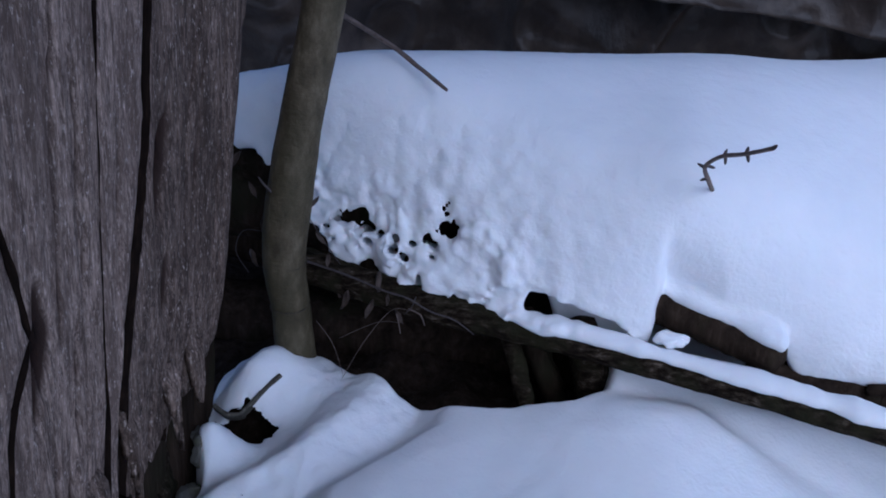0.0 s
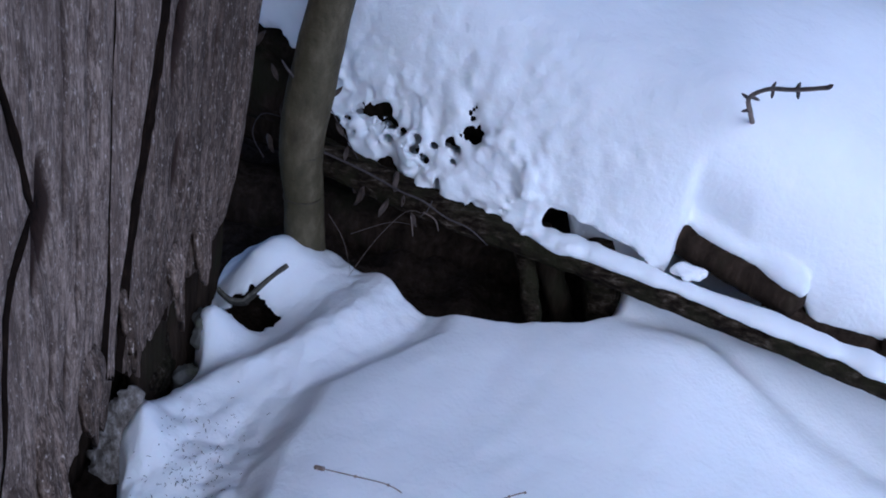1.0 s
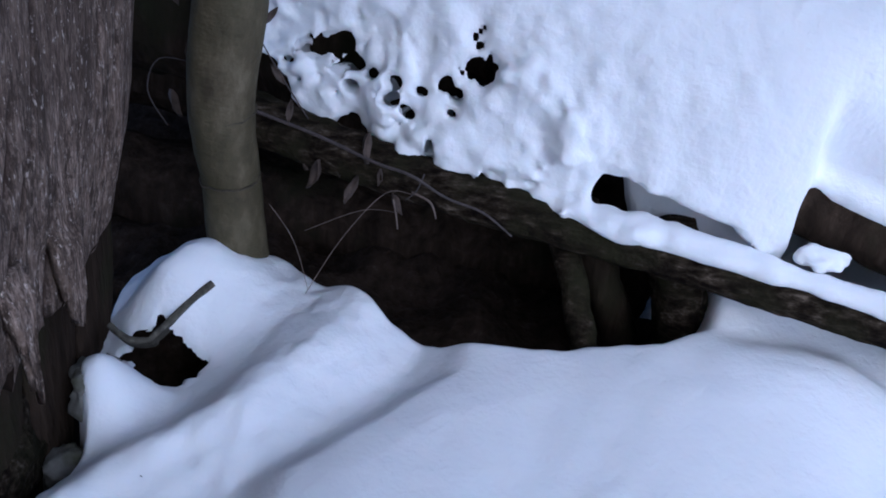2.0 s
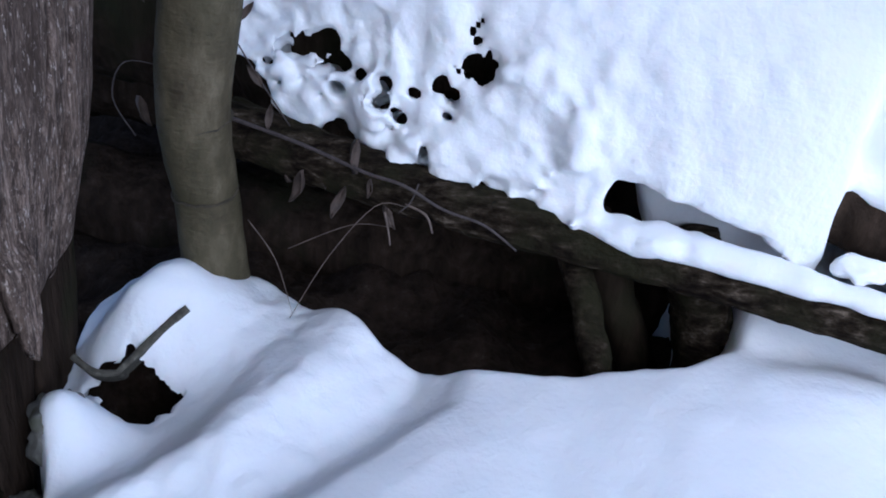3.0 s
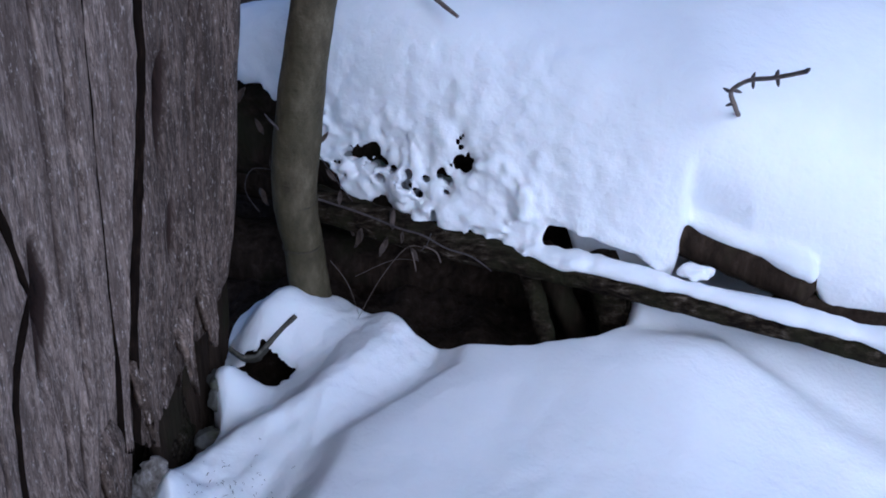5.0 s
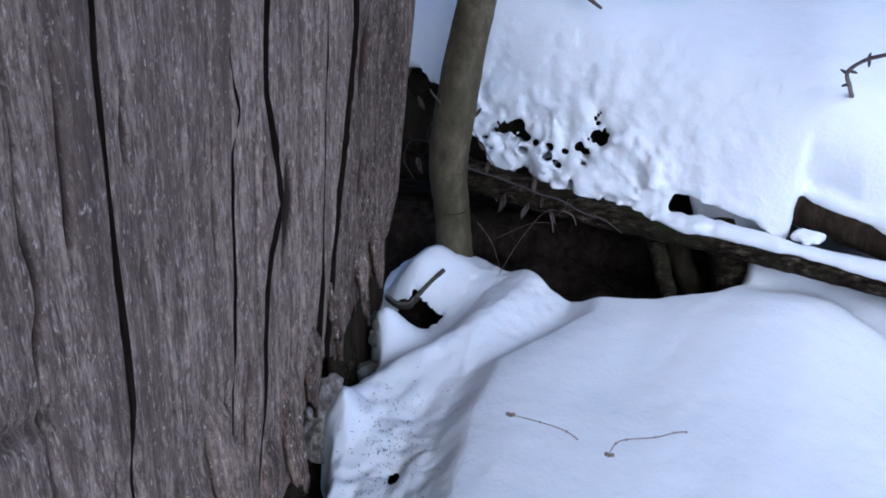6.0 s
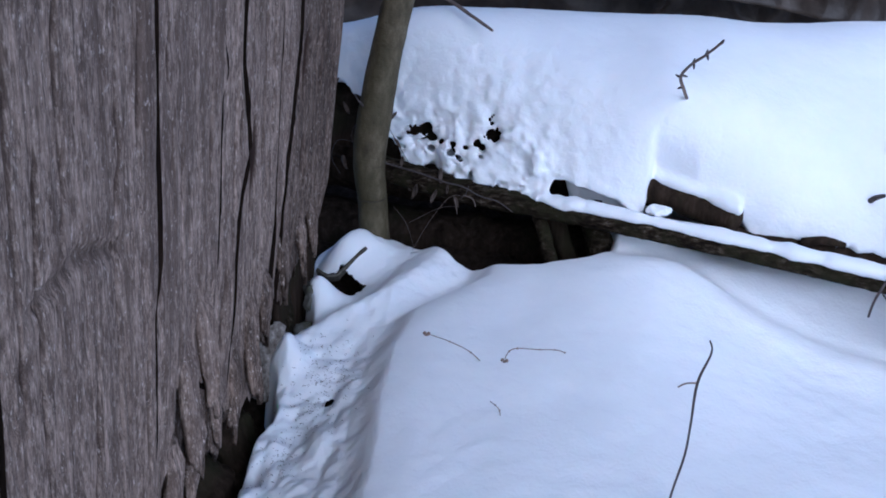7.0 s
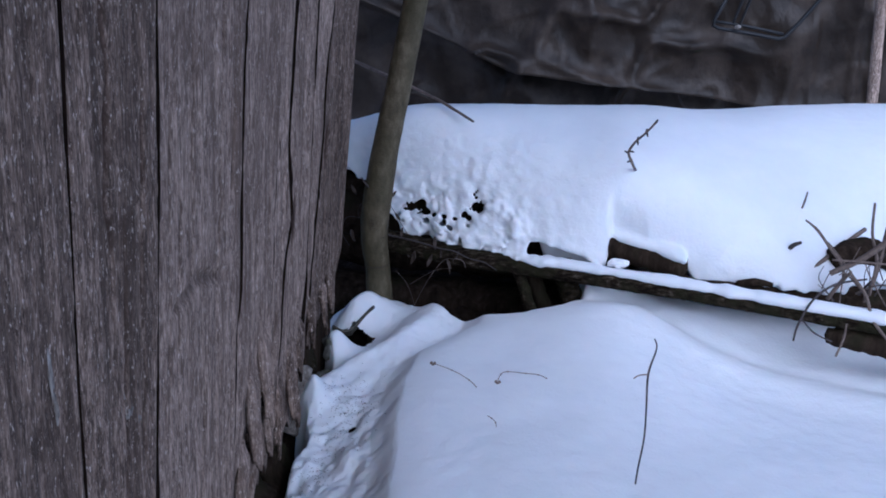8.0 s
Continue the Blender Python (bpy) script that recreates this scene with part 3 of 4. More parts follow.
# cracks: plank, place along y, low z, high z, half-width, depth
CRACKS = [(10, -0.13, 0.45, 0.72, 0.0014, 0.012), (10, -0.09, 0.86, 1.0, 0.0012, 0.010), (10, -0.17, 0.62, 0.95, 0.0009, 0.005), (12, 0.10, 0.5, 0.68, 0.002, 0.014), (12, 0.09, 0.8, 1.1, 0.0012, 0.009),
          (12, 0.062, 0.79, 0.86, 0.0055, 0.020), (12, 0.052, 0.77, 0.80, 0.004, 0.020), (14, 0.290, 0.83, 0.90, 0.006, 0.022), (14, 0.300, 0.87, 0.91, 0.005, 0.022), (14, 0.318, 0.725, 0.760, 0.006, 0.022), (14, 0.335, 0.70, 0.73, 0.003, 0.018), (12, 0.125, 0.86, 1.0, 0.0012, 0.008), (10, -0.20, 0.90, 0.93, 0.003, 0.010), (10, -0.205, 0.98, 1.03, 0.002, 0.010), (9, -0.36, 0.4, 0.62, 0.0013, 0.010), (8, -0.56, 0.75, 1.02, 0.0014, 0.012),
          (8, -0.60, 0.6, 0.80, 0.0012, 0.008), (14, 0.40, 0.5, 0.66, 0.0016, 0.012), (13, 0.20, 0.52, 0.60, 0.002, 0.012), (9, -0.30, 0.7, 1.2, 0.0012, 0.007), (9, -0.42, 0.5, 1.0, 0.0013, 0.008),
          (14, 0.36, 0.62, 1.0, 0.0012, 0.008), (14, 0.44, 0.7, 1.1, 0.0012, 0.009), (12, 0.135, 0.62, 0.9, 0.0011, 0.007), (11, -0.01, 0.6, 1.0, 0.0011, 0.008), (10, -0.06, 0.55, 0.78, 0.0012, 0.009), (9, -0.25, 0.45, 0.8, 0.0012, 0.008),
          (9, -0.385, 0.92, 1.15, 0.0016, 0.010), (9, -0.345, 0.55, 0.80, 0.0014, 0.009), (9, -0.445, 0.80, 1.1, 0.0012, 0.008), (9, -0.27, 0.95, 1.06, 0.0014, 0.008), (8, -0.52, 0.6, 1.1, 0.0013, 0.008), (8, -0.585, 0.95, 1.2, 0.0016, 0.010),
          (10, -0.145, 0.82, 0.86, 0.0018, 0.009), (10, -0.08, 0.66, 0.72, 0.004, 0.014), (10, -0.115, 0.70, 0.76, 0.002, 0.010), (11, 0.004, 0.86, 0.93, 0.0016, 0.010), (11, -0.03, 0.62, 0.72, 0.0016, 0.010),
          (12, 0.075, 0.62, 0.70, 0.0020, 0.010), (12, 0.115, 0.70, 0.80, 0.0014, 0.009), (13, 0.195, 0.70, 0.92, 0.0012, 0.008), (14, 0.38, 0.80, 0.95, 0.0016, 0.010), (14, 0.345, 0.58, 0.66, 0.0022, 0.012), (14, 0.31, 0.56, 0.63, 0.0026, 0.012), (14, 0.47, 0.62, 0.85, 0.0016, 0.010)]


def build_plank(i, parent):
    a, b = SEAMS[i][0], SEAMS[i + 1][0]
    lean = (SEAMS[i][1] + SEAMS[i + 1][1]) / 2
    near = i >= 7
    nu, nv = (max(int((b - a) / 0.0013), 12), 300) if near else (26, 40)
    edge = np.linspace(0, 1, nu + 1)
    edge = edge + 0.06 * np.sin(edge * 2 * np.pi) * -1
    top = 1.85
    u, v = edge[:, None], (np.linspace(0, 1, nv + 1) ** 1.25)[None, :]
    mid = a + (b - a) * u
    ragged = 0.009 if i >= 10 else 0.005
    bottom = np.interp(mid, FOOT_Y, FOOT_Z) + ragged * (fractal(mid * 40, 0.3, i * 3.1, 3, 61) + 0.8 * vnoise(mid * 190, 0.3, i * 1.0, 66))
    z = bottom + (top - bottom) * v
    gap_a, gap_b = GAPS.get(i, 0.003), GAPS.get(i + 1, 0.003)
    # seams open and close along their length
    def opening(k):
        lively, least = (0.45, 0.6) if k in (8, 9, 10, 12, 14) else (1.6, 0.15)
        return np.clip(1 + lively * fractal(z * 9, 0.6, k * 5.0, 2, 73), least, 2.6)

    ya, yb = seam_y(i, z) + gap_a * opening(i), seam_y(i + 1, z) - gap_b * opening(i + 1)
    yb = yb + 0.0012 * vnoise(z * 60, 0.4, i * 3.0, 75)
    if i == 14:
        yb = yb + 0.046 - 0.03 * step(0.68, 0.58, z) - 0.07 * step(0.585, 0.54, z) + 0.004 * fractal(z * 18, 0.7, 0.1, 2, 77)
    y = ya + (yb - ya) * u
    out = 0.0035 * vnoise(y * 9, z * 1.2, i * 2.0, 81) + 0.0013 * fractal(y * 60, z * 3.5, i * 2.0, 3, 83) + 0.0008 * vnoise(y * 260, z * 9, i * 2.0, 89)
    da, db = y - ya, yb - y
    round_off, crack_depth = {9: 0.0032, 11: 0.004, 13: 0.009, 8: 0.009, 12: 0.001, 7: 0.004}.get(i, 0.003), 0 * y
    out = out - 0.10 * round_off * np.exp(-np.clip(da, 0, 1) / 0.003) - round_off * np.exp(-np.clip(db, 0, 1) / (0.0025 if i < 8 else 0.009))
    if i in (9, 11, 13):  # a rounded bead stands proud beside the seam
        out = out + 0.0025 * np.exp(-0.5 * ((db - 0.028) / 0.008) ** 2)
    if i == 14:  # the corner is worn round
        out = out - 0.012 * step(0.10, 0.0, db) ** 2
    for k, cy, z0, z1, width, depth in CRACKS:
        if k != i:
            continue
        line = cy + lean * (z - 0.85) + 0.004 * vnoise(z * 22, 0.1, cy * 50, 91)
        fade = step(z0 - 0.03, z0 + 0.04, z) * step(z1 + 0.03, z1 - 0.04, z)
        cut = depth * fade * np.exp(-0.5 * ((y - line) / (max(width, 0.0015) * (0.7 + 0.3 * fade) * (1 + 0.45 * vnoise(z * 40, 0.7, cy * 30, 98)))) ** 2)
        out, crack_depth = out - cut, crack_depth + cut
    scar = 0 * y
    if i == 9:  # an old gouge across the grain
        scar = 0.006 * np.exp(-0.5 * ((z - np.interp(y, [-0.42, -0.36, -0.28], [0.887, 0.896, 0.868])) / (0.0055 * (1 + 0.5 * vnoise(y * 24, 0.3, 0.4, 97)))) ** 2) * step(-0.45, -0.41, y) * step(-0.26, -0.31, y)
        out = out - scar
    if i >= 10:  # the foot flakes off in layers and curls outward
        low = step(0.16, 0.0, z - bottom)
        out = out + low * (0.006 * vnoise(y * 35, z * 8, i * 1.0, 95) - 0.004)
    x = wall_x(y, z) + out
    front = np.stack([x, y, z], -1)
    back = np.stack([wall_x(y, z) - 0.055 + 0 * x, y + 0.022 * (1 - u), z], -1)
    verts = np.concatenate([front.reshape(-1, 3), back.reshape(-1, 3)])
    ids = np.arange((nu + 1) * (nv + 1)).reshape(nu + 1, nv + 1)
    off = ids.size
    faces = [np.stack([ids[:-1, :-1], ids[1:, :-1], ids[1:, 1:], ids[:-1, 1:]], -1).reshape(-1, 4)]
    faces.append(np.stack([ids[:-1, :-1], ids[:-1, 1:], ids[1:, 1:], ids[1:, :-1]], -1).reshape(-1, 4) + off)
    for line in (ids[0, :], ids[-1, ::-1], ids[::-1, 0], ids[:, -1]):
        faces.append(np.stack([line[:-1], line[1:], line[1:] + off, line[:-1] + off], -1))
    # 7 and 8 are darker planks; 14's dark copy holds the corner's shade
    ob = mesh_object("plank", verts, np.concatenate(faces), DARK_WOOD if i in (7, 8, 14) else GREY_WOOD, parent)
    # brown rot, with painted shade, on the planks' sides and in the depth of the cracks
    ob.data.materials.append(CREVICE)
    rot_shade = ob.data.attributes.new("rot_shade", "FLOAT", "POINT")
    rot_shade.data.foreach_set("value", np.concatenate([crack_depth.ravel(), 0 * crack_depth.ravel()]).astype(np.float32))
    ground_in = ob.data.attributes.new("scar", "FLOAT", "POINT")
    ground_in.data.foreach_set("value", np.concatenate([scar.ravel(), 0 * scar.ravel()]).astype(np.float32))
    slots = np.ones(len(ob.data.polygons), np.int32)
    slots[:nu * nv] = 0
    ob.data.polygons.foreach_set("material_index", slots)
    return ob


def build_splinter(y, top, low, width, out, seed, parent, shift=0.0, mat=None, name="splinter"):
    """A loose sliver of a plank: thick at the top, torn and curled at the tip."""
    nu, nv = 14, 22
    u, v = np.linspace(-0.5, 0.5, nu + 1)[:, None], np.linspace(0, 1, nv + 1)[None, :]
    tip = low + 0.045 * np.abs(vnoise(u * 9, 0.3, seed * 1.7, 301)) + 0.05 * np.abs(u)
    z = tip + (top - tip) * v
    yy = y + u * width * (0.55 + 0.45 * step(0, 0.5, v)) + 0.1 * (z - top) + 0.004 * vnoise(z * 30, u * 2, seed * 2.0, 303)
    x = wall_x(yy, z) + shift + 0.004 + out * (1 - v) ** 1.6 - 0.008 * step(0.7, 1.0, v) + 0.0012 * vnoise(yy * 300, z * 15, seed * 1.0, 305) - 0.006 * (2 * u) ** 4
    front = np.stack([x, yy, z], -1)
    back = np.stack([x - 0.005 - 0.004 * v, yy, z], -1)
    verts = np.concatenate([front.reshape(-1, 3), back.reshape(-1, 3)])
    ids = np.arange((nu + 1) * (nv + 1)).reshape(nu + 1, nv + 1)
    off = ids.size
    faces = [np.stack([ids[:-1, :-1], ids[1:, :-1], ids[1:, 1:], ids[:-1, 1:]], -1).reshape(-1, 4)]
    faces.append(np.stack([ids[:-1, :-1], ids[:-1, 1:], ids[1:, 1:], ids[1:, :-1]], -1).reshape(-1, 4) + off)
    for line in (ids[0, :], ids[-1, ::-1], ids[::-1, 0], ids[:, -1]):
        faces.append(np.stack([line[:-1], line[1:], line[1:] + off, line[:-1] + off], -1))
    # Slivers beyond y = -0.06: dark wood, with the foot's shade in the colour.
    mesh_object(name, verts, np.concatenate(faces), mat or (DARK_WOOD if y > -0.06 else GREY_WOOD), parent)


def build_wall():
    wall = tagged(new("wall_west"), "old leaning wall of weathered grey vertical planks, rotted at the foot", "wall", kind="structure")
    for i in range(len(SEAMS) - 1):
        build_plank(i, wall)
    for name, spots in (("pale_stain", ((-0.681, 0.950, 0.0025, 0.018), (-0.676, 0.918, 0.002, 0.012), (-0.552, 0.846, 0.006, 0.005), (-0.535, 0.832, 0.004, 0.006), (-0.565, 0.872, 0.0014, 0.009))),):
        bm = bmesh.new()
        for n, (y, z, wide, tall) in enumerate(spots):
            blob(bm, (wall_x(y, z) + 0.001, y, z), (0.0014, wide, tall), 0.9, n * 3.0, sub=3)
        part(name, bm, LICHEN, wall, "pale weathered mark on the grey wood")
    # loose splinters hanging at the foot
    for y, top, low, width, out, seed in ((-0.150, 0.70, 0.535, 0.030, 0.010, 1), (-0.105, 0.74, 0.575, 0.034, 0.014, 2), (-0.070, 0.66, 0.505, 0.026, 0.004, 3), (0.055, 0.66, 0.480, 0.040, 0.016, 4), (0.005, 0.60, 0.460, 0.030, -0.002, 5),
                                          (0.125, 0.64, 0.525, 0.034, 0.002, 6), (0.200, 0.66, 0.545, 0.026, 0.006, 7), (-0.190, 0.60, 0.455, 0.034, 0.000, 8), (-0.12, 0.58, 0.45, 0.03, -0.012, 9), (0.30, 0.64, 0.53, 0.03, 0.006, 10), (0.37, 0.64, 0.54, 0.03, 0.004, 11)):
        build_splinter(y, top, low, width, out, seed, wall)
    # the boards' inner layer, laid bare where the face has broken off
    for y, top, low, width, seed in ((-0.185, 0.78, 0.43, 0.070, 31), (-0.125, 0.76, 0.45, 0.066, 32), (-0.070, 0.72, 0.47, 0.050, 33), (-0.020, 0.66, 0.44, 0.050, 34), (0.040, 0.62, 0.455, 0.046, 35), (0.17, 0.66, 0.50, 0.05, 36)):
        # dark wood here too, part of it painted shade under the broken face
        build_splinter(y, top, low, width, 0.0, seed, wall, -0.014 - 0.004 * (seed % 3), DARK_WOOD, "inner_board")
    # mossy boards under the rotted feet
    for y, width, seed in ((0.30, 0.085, 21), (0.385, 0.08, 22), (0.46, 0.07, 23)):
        build_splinter(y, 0.68, 0.34, width, 0.006, seed, wall, -0.022, ROT_WOOD, "lower_board")
    # boards, also out of view, that carry the wall on up to the added slab
    bm = bmesh.new()
    made = bmesh.ops.create_cube(bm, size=1.0)
    for v in made["verts"]:
        x, y, z = v.co
        v.co = (-0.185 + 0.06 * x, -0.86 + 2.78 * y, 2.13 + 0.58 * z)
    bmesh.ops.bevel(bm, geom=bm.edges[:], offset=0.006, segments=2, affect="EDGES")
    part("upper_boards", bm, DARK_WOOD, wall, smooth=False)
    # inner layer behind the planks, coloured dark so that the seams look shaded
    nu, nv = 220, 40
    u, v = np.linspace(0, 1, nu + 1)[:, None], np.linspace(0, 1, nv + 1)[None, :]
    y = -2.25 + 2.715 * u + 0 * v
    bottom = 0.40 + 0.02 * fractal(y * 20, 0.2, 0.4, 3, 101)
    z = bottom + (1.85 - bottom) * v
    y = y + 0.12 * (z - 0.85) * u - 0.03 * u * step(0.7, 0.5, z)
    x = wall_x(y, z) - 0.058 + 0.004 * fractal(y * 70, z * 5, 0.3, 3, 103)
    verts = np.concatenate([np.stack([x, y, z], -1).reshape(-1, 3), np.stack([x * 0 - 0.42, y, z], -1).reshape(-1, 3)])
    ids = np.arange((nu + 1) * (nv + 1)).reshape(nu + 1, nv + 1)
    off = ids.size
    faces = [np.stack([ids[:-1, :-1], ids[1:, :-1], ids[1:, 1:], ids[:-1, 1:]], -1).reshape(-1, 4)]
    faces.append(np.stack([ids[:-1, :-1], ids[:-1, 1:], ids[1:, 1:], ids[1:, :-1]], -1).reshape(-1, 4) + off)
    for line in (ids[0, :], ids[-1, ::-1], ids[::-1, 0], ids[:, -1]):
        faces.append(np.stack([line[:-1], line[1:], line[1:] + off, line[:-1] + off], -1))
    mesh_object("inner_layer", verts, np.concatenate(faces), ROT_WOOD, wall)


build_wall()

# ---- unseen slab above the wall, added to hold sky light off the foreground ----
def build_sky_blocker():
    bm = bmesh.new()
    made = bmesh.ops.create_cube(bm, size=1.0)
    for v in made["verts"]:
        x, y, z = v.co
        v.co = (0.02 + 1.29 * x, -1.35 + 4.0 * y, 2.52 + 0.05 * z - 0.24 * (x + 0.5))
    bmesh.ops.bevel(bm, geom=bm.edges[:], offset=0.008, segments=2, affect="EDGES")
    tagged(part("sky_blocker", bm, ROT_WOOD, smooth=False), "dark slab out of view above the wall, added to cut sky light", "roof", kind="structure")


build_sky_blocker()

# ---- black plastic sheet behind ----
def tarp_fold(x):
    """Height at which the upper sheet ends over the lower one."""
    return np.interp(x, [-1.0, -0.36, 0.08, 0.56, 0.8, 2.6], [1.25, 1.03, 0.83, 0.77, 0.74, 0.70])


def build_tarp():
    tarp = tagged(new("plastic_sheet"), "creased black plastic sheet hanging behind the snow", "tarpaulin")

    def sheet(name, low, high, y_at, seed):
        xs = np.arange(-1.4, 2.8, 0.012)
        v = np.linspace(0, 1, 130)[None, :]
        x = xs[:, None] + 0 * v
        bottom, top = low(x), high
        z = bottom + (top - bottom) * v
        r1 = 1 - np.abs(vnoise(x * 2.6 + 0.6 * z, z * 1.6 + x * 0.8, 0.2, seed))
        r2 = 1 - np.abs(vnoise(x * 6 - 2.5 * z, z * 5 + 1.5 * x, 0.7, seed + 1))
        r3 = 1 - np.abs(vnoise(x * 14 + 5 * z, z * 9 - 4 * x, 0.4, seed + 2))
        y = y_at - 0.06 * r1 ** 3 - 0.040 * r2 ** 5 - 0.009 * r3 ** 5 - 0.02 * np.exp(-(z - bottom) / 0.02)
        y = y - 0.03 * (1 - np.abs(vnoise(x * 16 + 0.5 * z, z * 0.8, 0.3, seed + 3))) ** 2 * step(0.86, 0.98, x)
        y = y + 1.2 * step(1.5, 1.9, z)
        verts = np.stack([x, y, z], -1).reshape(-1, 3)
        ids = np.arange(len(verts)).reshape(x.shape)
        faces = np.stack([ids[:-1, :-1], ids[1:, :-1], ids[1:, 1:], ids[:-1, 1:]], -1).reshape(-1, 4)
        ob = mesh_object(name, verts, faces, TARP, tarp)
        solid = ob.modifiers.new("thickness", "SOLIDIFY")
        solid.thickness, solid.offset = 0.002, 1
        return ob

    sheet("upper_sheet", tarp_fold, 1.9, 1.62, 201)
    sheet("lower_sheet", lambda x: 0.45 + 0 * x, 1.35, 1.72, 211)
    cord = tube([(0.674, 1.52, 1.044), (0.648, 1.52, 0.99), (0.646, 1.52, 0.973), (0.66, 1.52, 0.966), (0.75, 1.52, 0.953), (0.828, 1.52, 0.940), (0.845, 1.52, 0.944), (0.88, 1.52, 0.985), (0.939, 1.52, 1.063), (0.99, 1.52, 1.124)], [0.0055] * 10, 8, 1)
    part("cord", cord, CORD, tarp, "thin black cord looped on the sheet")
    part("cord", tube([(0.645, 1.52, 0.985), (0.74, 1.52, 0.972), (0.84, 1.52, 0.953)], [0.0045] * 3, 8, 2), CORD, tarp, "thin black cord looped on the sheet")
    part("cord", tube([(0.698, 1.52, 0.975), (0.712, 1.52, 1.02), (0.727, 1.52, 1.07)], [0.004] * 3, 8, 2), CORD, tarp, "thin black cord looped on the sheet")
    strap = tube([(0.716, 1.515, 0.97), (0.734, 1.515, 1.03), (0.76, 1.515, 1.11)], [0.010, 0.012, 0.013], 8, 5, flat=0.3)
    part("clip", blob(bmesh.new(), (0.710, 1.505, 0.972), (0.010, 0.006, 0.006), 0.3, 3), LICHEN, tarp, "small pale clip on the cord")
    part("strap", strap, CORD, tarp, "flat black strap hanging on the sheet")


build_tarp()
tagged(part("wooden_stake", tube([(1.093, 1.45, 0.45), (1.085, 1.45, 0.75), (1.068, 1.45, 1.05), (1.05, 1.45, 1.5)], [0.016, 0.0155, 0.015, 0.014], 12, 6, 0.10, 5, 40), GREY_WOOD),
       "weathered grey wooden stake leaning against the plastic sheet", "stake")

# ---- sapling ----
def build_sapling():
    tree = tagged(new("sapling"), "young olive-grey tree trunk with ringed smooth bark", "tree")
    axis = [(-0.158, 0.535, 0.42), (-0.162, 0.533, 0.52), (-0.166, 0.532, 0.59), (-0.171, 0.530, 0.655), (-0.163, 0.532, 0.73), (-0.146, 0.533, 0.83), (-0.118, 0.535, 0.96), (-0.088, 0.538, 1.11), (-0.05, 0.545, 1.35), (0.0, 0.56, 1.7), (0.05, 0.58, 2.2)]
    part("trunk", tube(axis, [0.031, 0.0262, 0.0248, 0.0272, 0.0288, 0.0258, 0.024, 0.0225, 0.021, 0.018, 0.013], 28, 12, 0.045, 4, 30), SAPLING_BARK, tree)
    for x, z, r in ((-0.1705, 0.6495, 0.0271), (-0.1660, 0.590, 0.0250)):
        bm = bmesh.new()
        rings = []
        for k in range(28):
            a = 2 * math.pi * k / 28
            w = 0.0016 * noise.noise(Vector((k * 0.5, z * 30, 0)))
            prof = []
            for q in range(6):
                b = 2 * math.pi * q / 6
                prof.append(bm.verts.new((x + math.cos(a) * (r + 0.0009 * math.cos(b)), 0.531 + math.sin(a) * (r + 0.0009 * math.cos(b)), z + 2 * w + 0.0009 * math.sin(b) + 0.003 * math.cos(a))))
            rings.append(prof)
        for k in range(28):
            for q in range(6):
                bm.faces.new((rings[k][q], rings[(k + 1) % 28][q], rings[(k + 1) % 28][(q + 1) % 6], rings[k][(q + 1) % 6]))
        part("bark_ring", bm, RING_BARK, tree, "dark cracked ring in the bark")
    part("thorn", tube([(-0.176, 0.512, 0.752), (-0.186, 0.508, 0.766), (-0.190, 0.505, 0.775)], [0.002, 0.0015, 0.0008], 6, 3), TWIG, tree)


build_sapling()

# ---- twigs, stems and sticks ----
def budded_twig():
    twig = tagged(new("budded_twig"), "grey-brown twig with pointed buds poking out of the snow", "twig")
    line = [(0.330, 0.515, 0.800), (0.318, 0.485, 0.824), (0.308, 0.462, 0.848), (0.313, 0.415, 0.878), (0.319, 0.34, 0.910), (0.324, 0.268, 0.943)]
    part("stem", tube(line, [0.0027, 0.0026, 0.0024, 0.0022, 0.002, 0.0019], 8, 6, 0.15, 2, 120), GREY_TWIG, twig)
    for p, d in (((0.308, 0.465, 0.846), (-0.008, 0, 0.004)), ((0.309, 0.455, 0.852), (0.008, 0, -0.002)), ((0.314, 0.408, 0.881), (0.002, 0, 0.008)), ((0.315, 0.404, 0.882), (0.001, 0, -0.008)),
                 ((0.319, 0.338, 0.911), (0.001, 0, 0.007)), ((0.320, 0.335, 0.911), (0.002, 0, -0.007)), ((0.324, 0.268, 0.943), (0.001, -0.006, 0.005)), ((0.315, 0.48, 0.828), (-0.007, 0, -0.003))):
        part("bud", tube([p, Vector(p) + Vector(d) * 0.6, Vector(p) + Vector(d)], [0.002, 0.0017, 0.0005], 6, 3), TWIG, twig, "dark pointed bud")


budded_twig()
tagged(part("bare_branch", tube([(0.020, 0.578, 0.8735), (-0.020, 0.611, 0.890), (-0.064, 0.646, 0.907), (-0.143, 0.695, 0.932), (-0.23, 0.75, 0.957), (-0.36, 0.83, 0.995)], [0.0022, 0.003, 0.0032, 0.0034, 0.0036, 0.0036], 8, 6, 0.2, 6, 90), GREY_TWIG),
       "thin bare brown branch lying across the snow's crest", "branch")


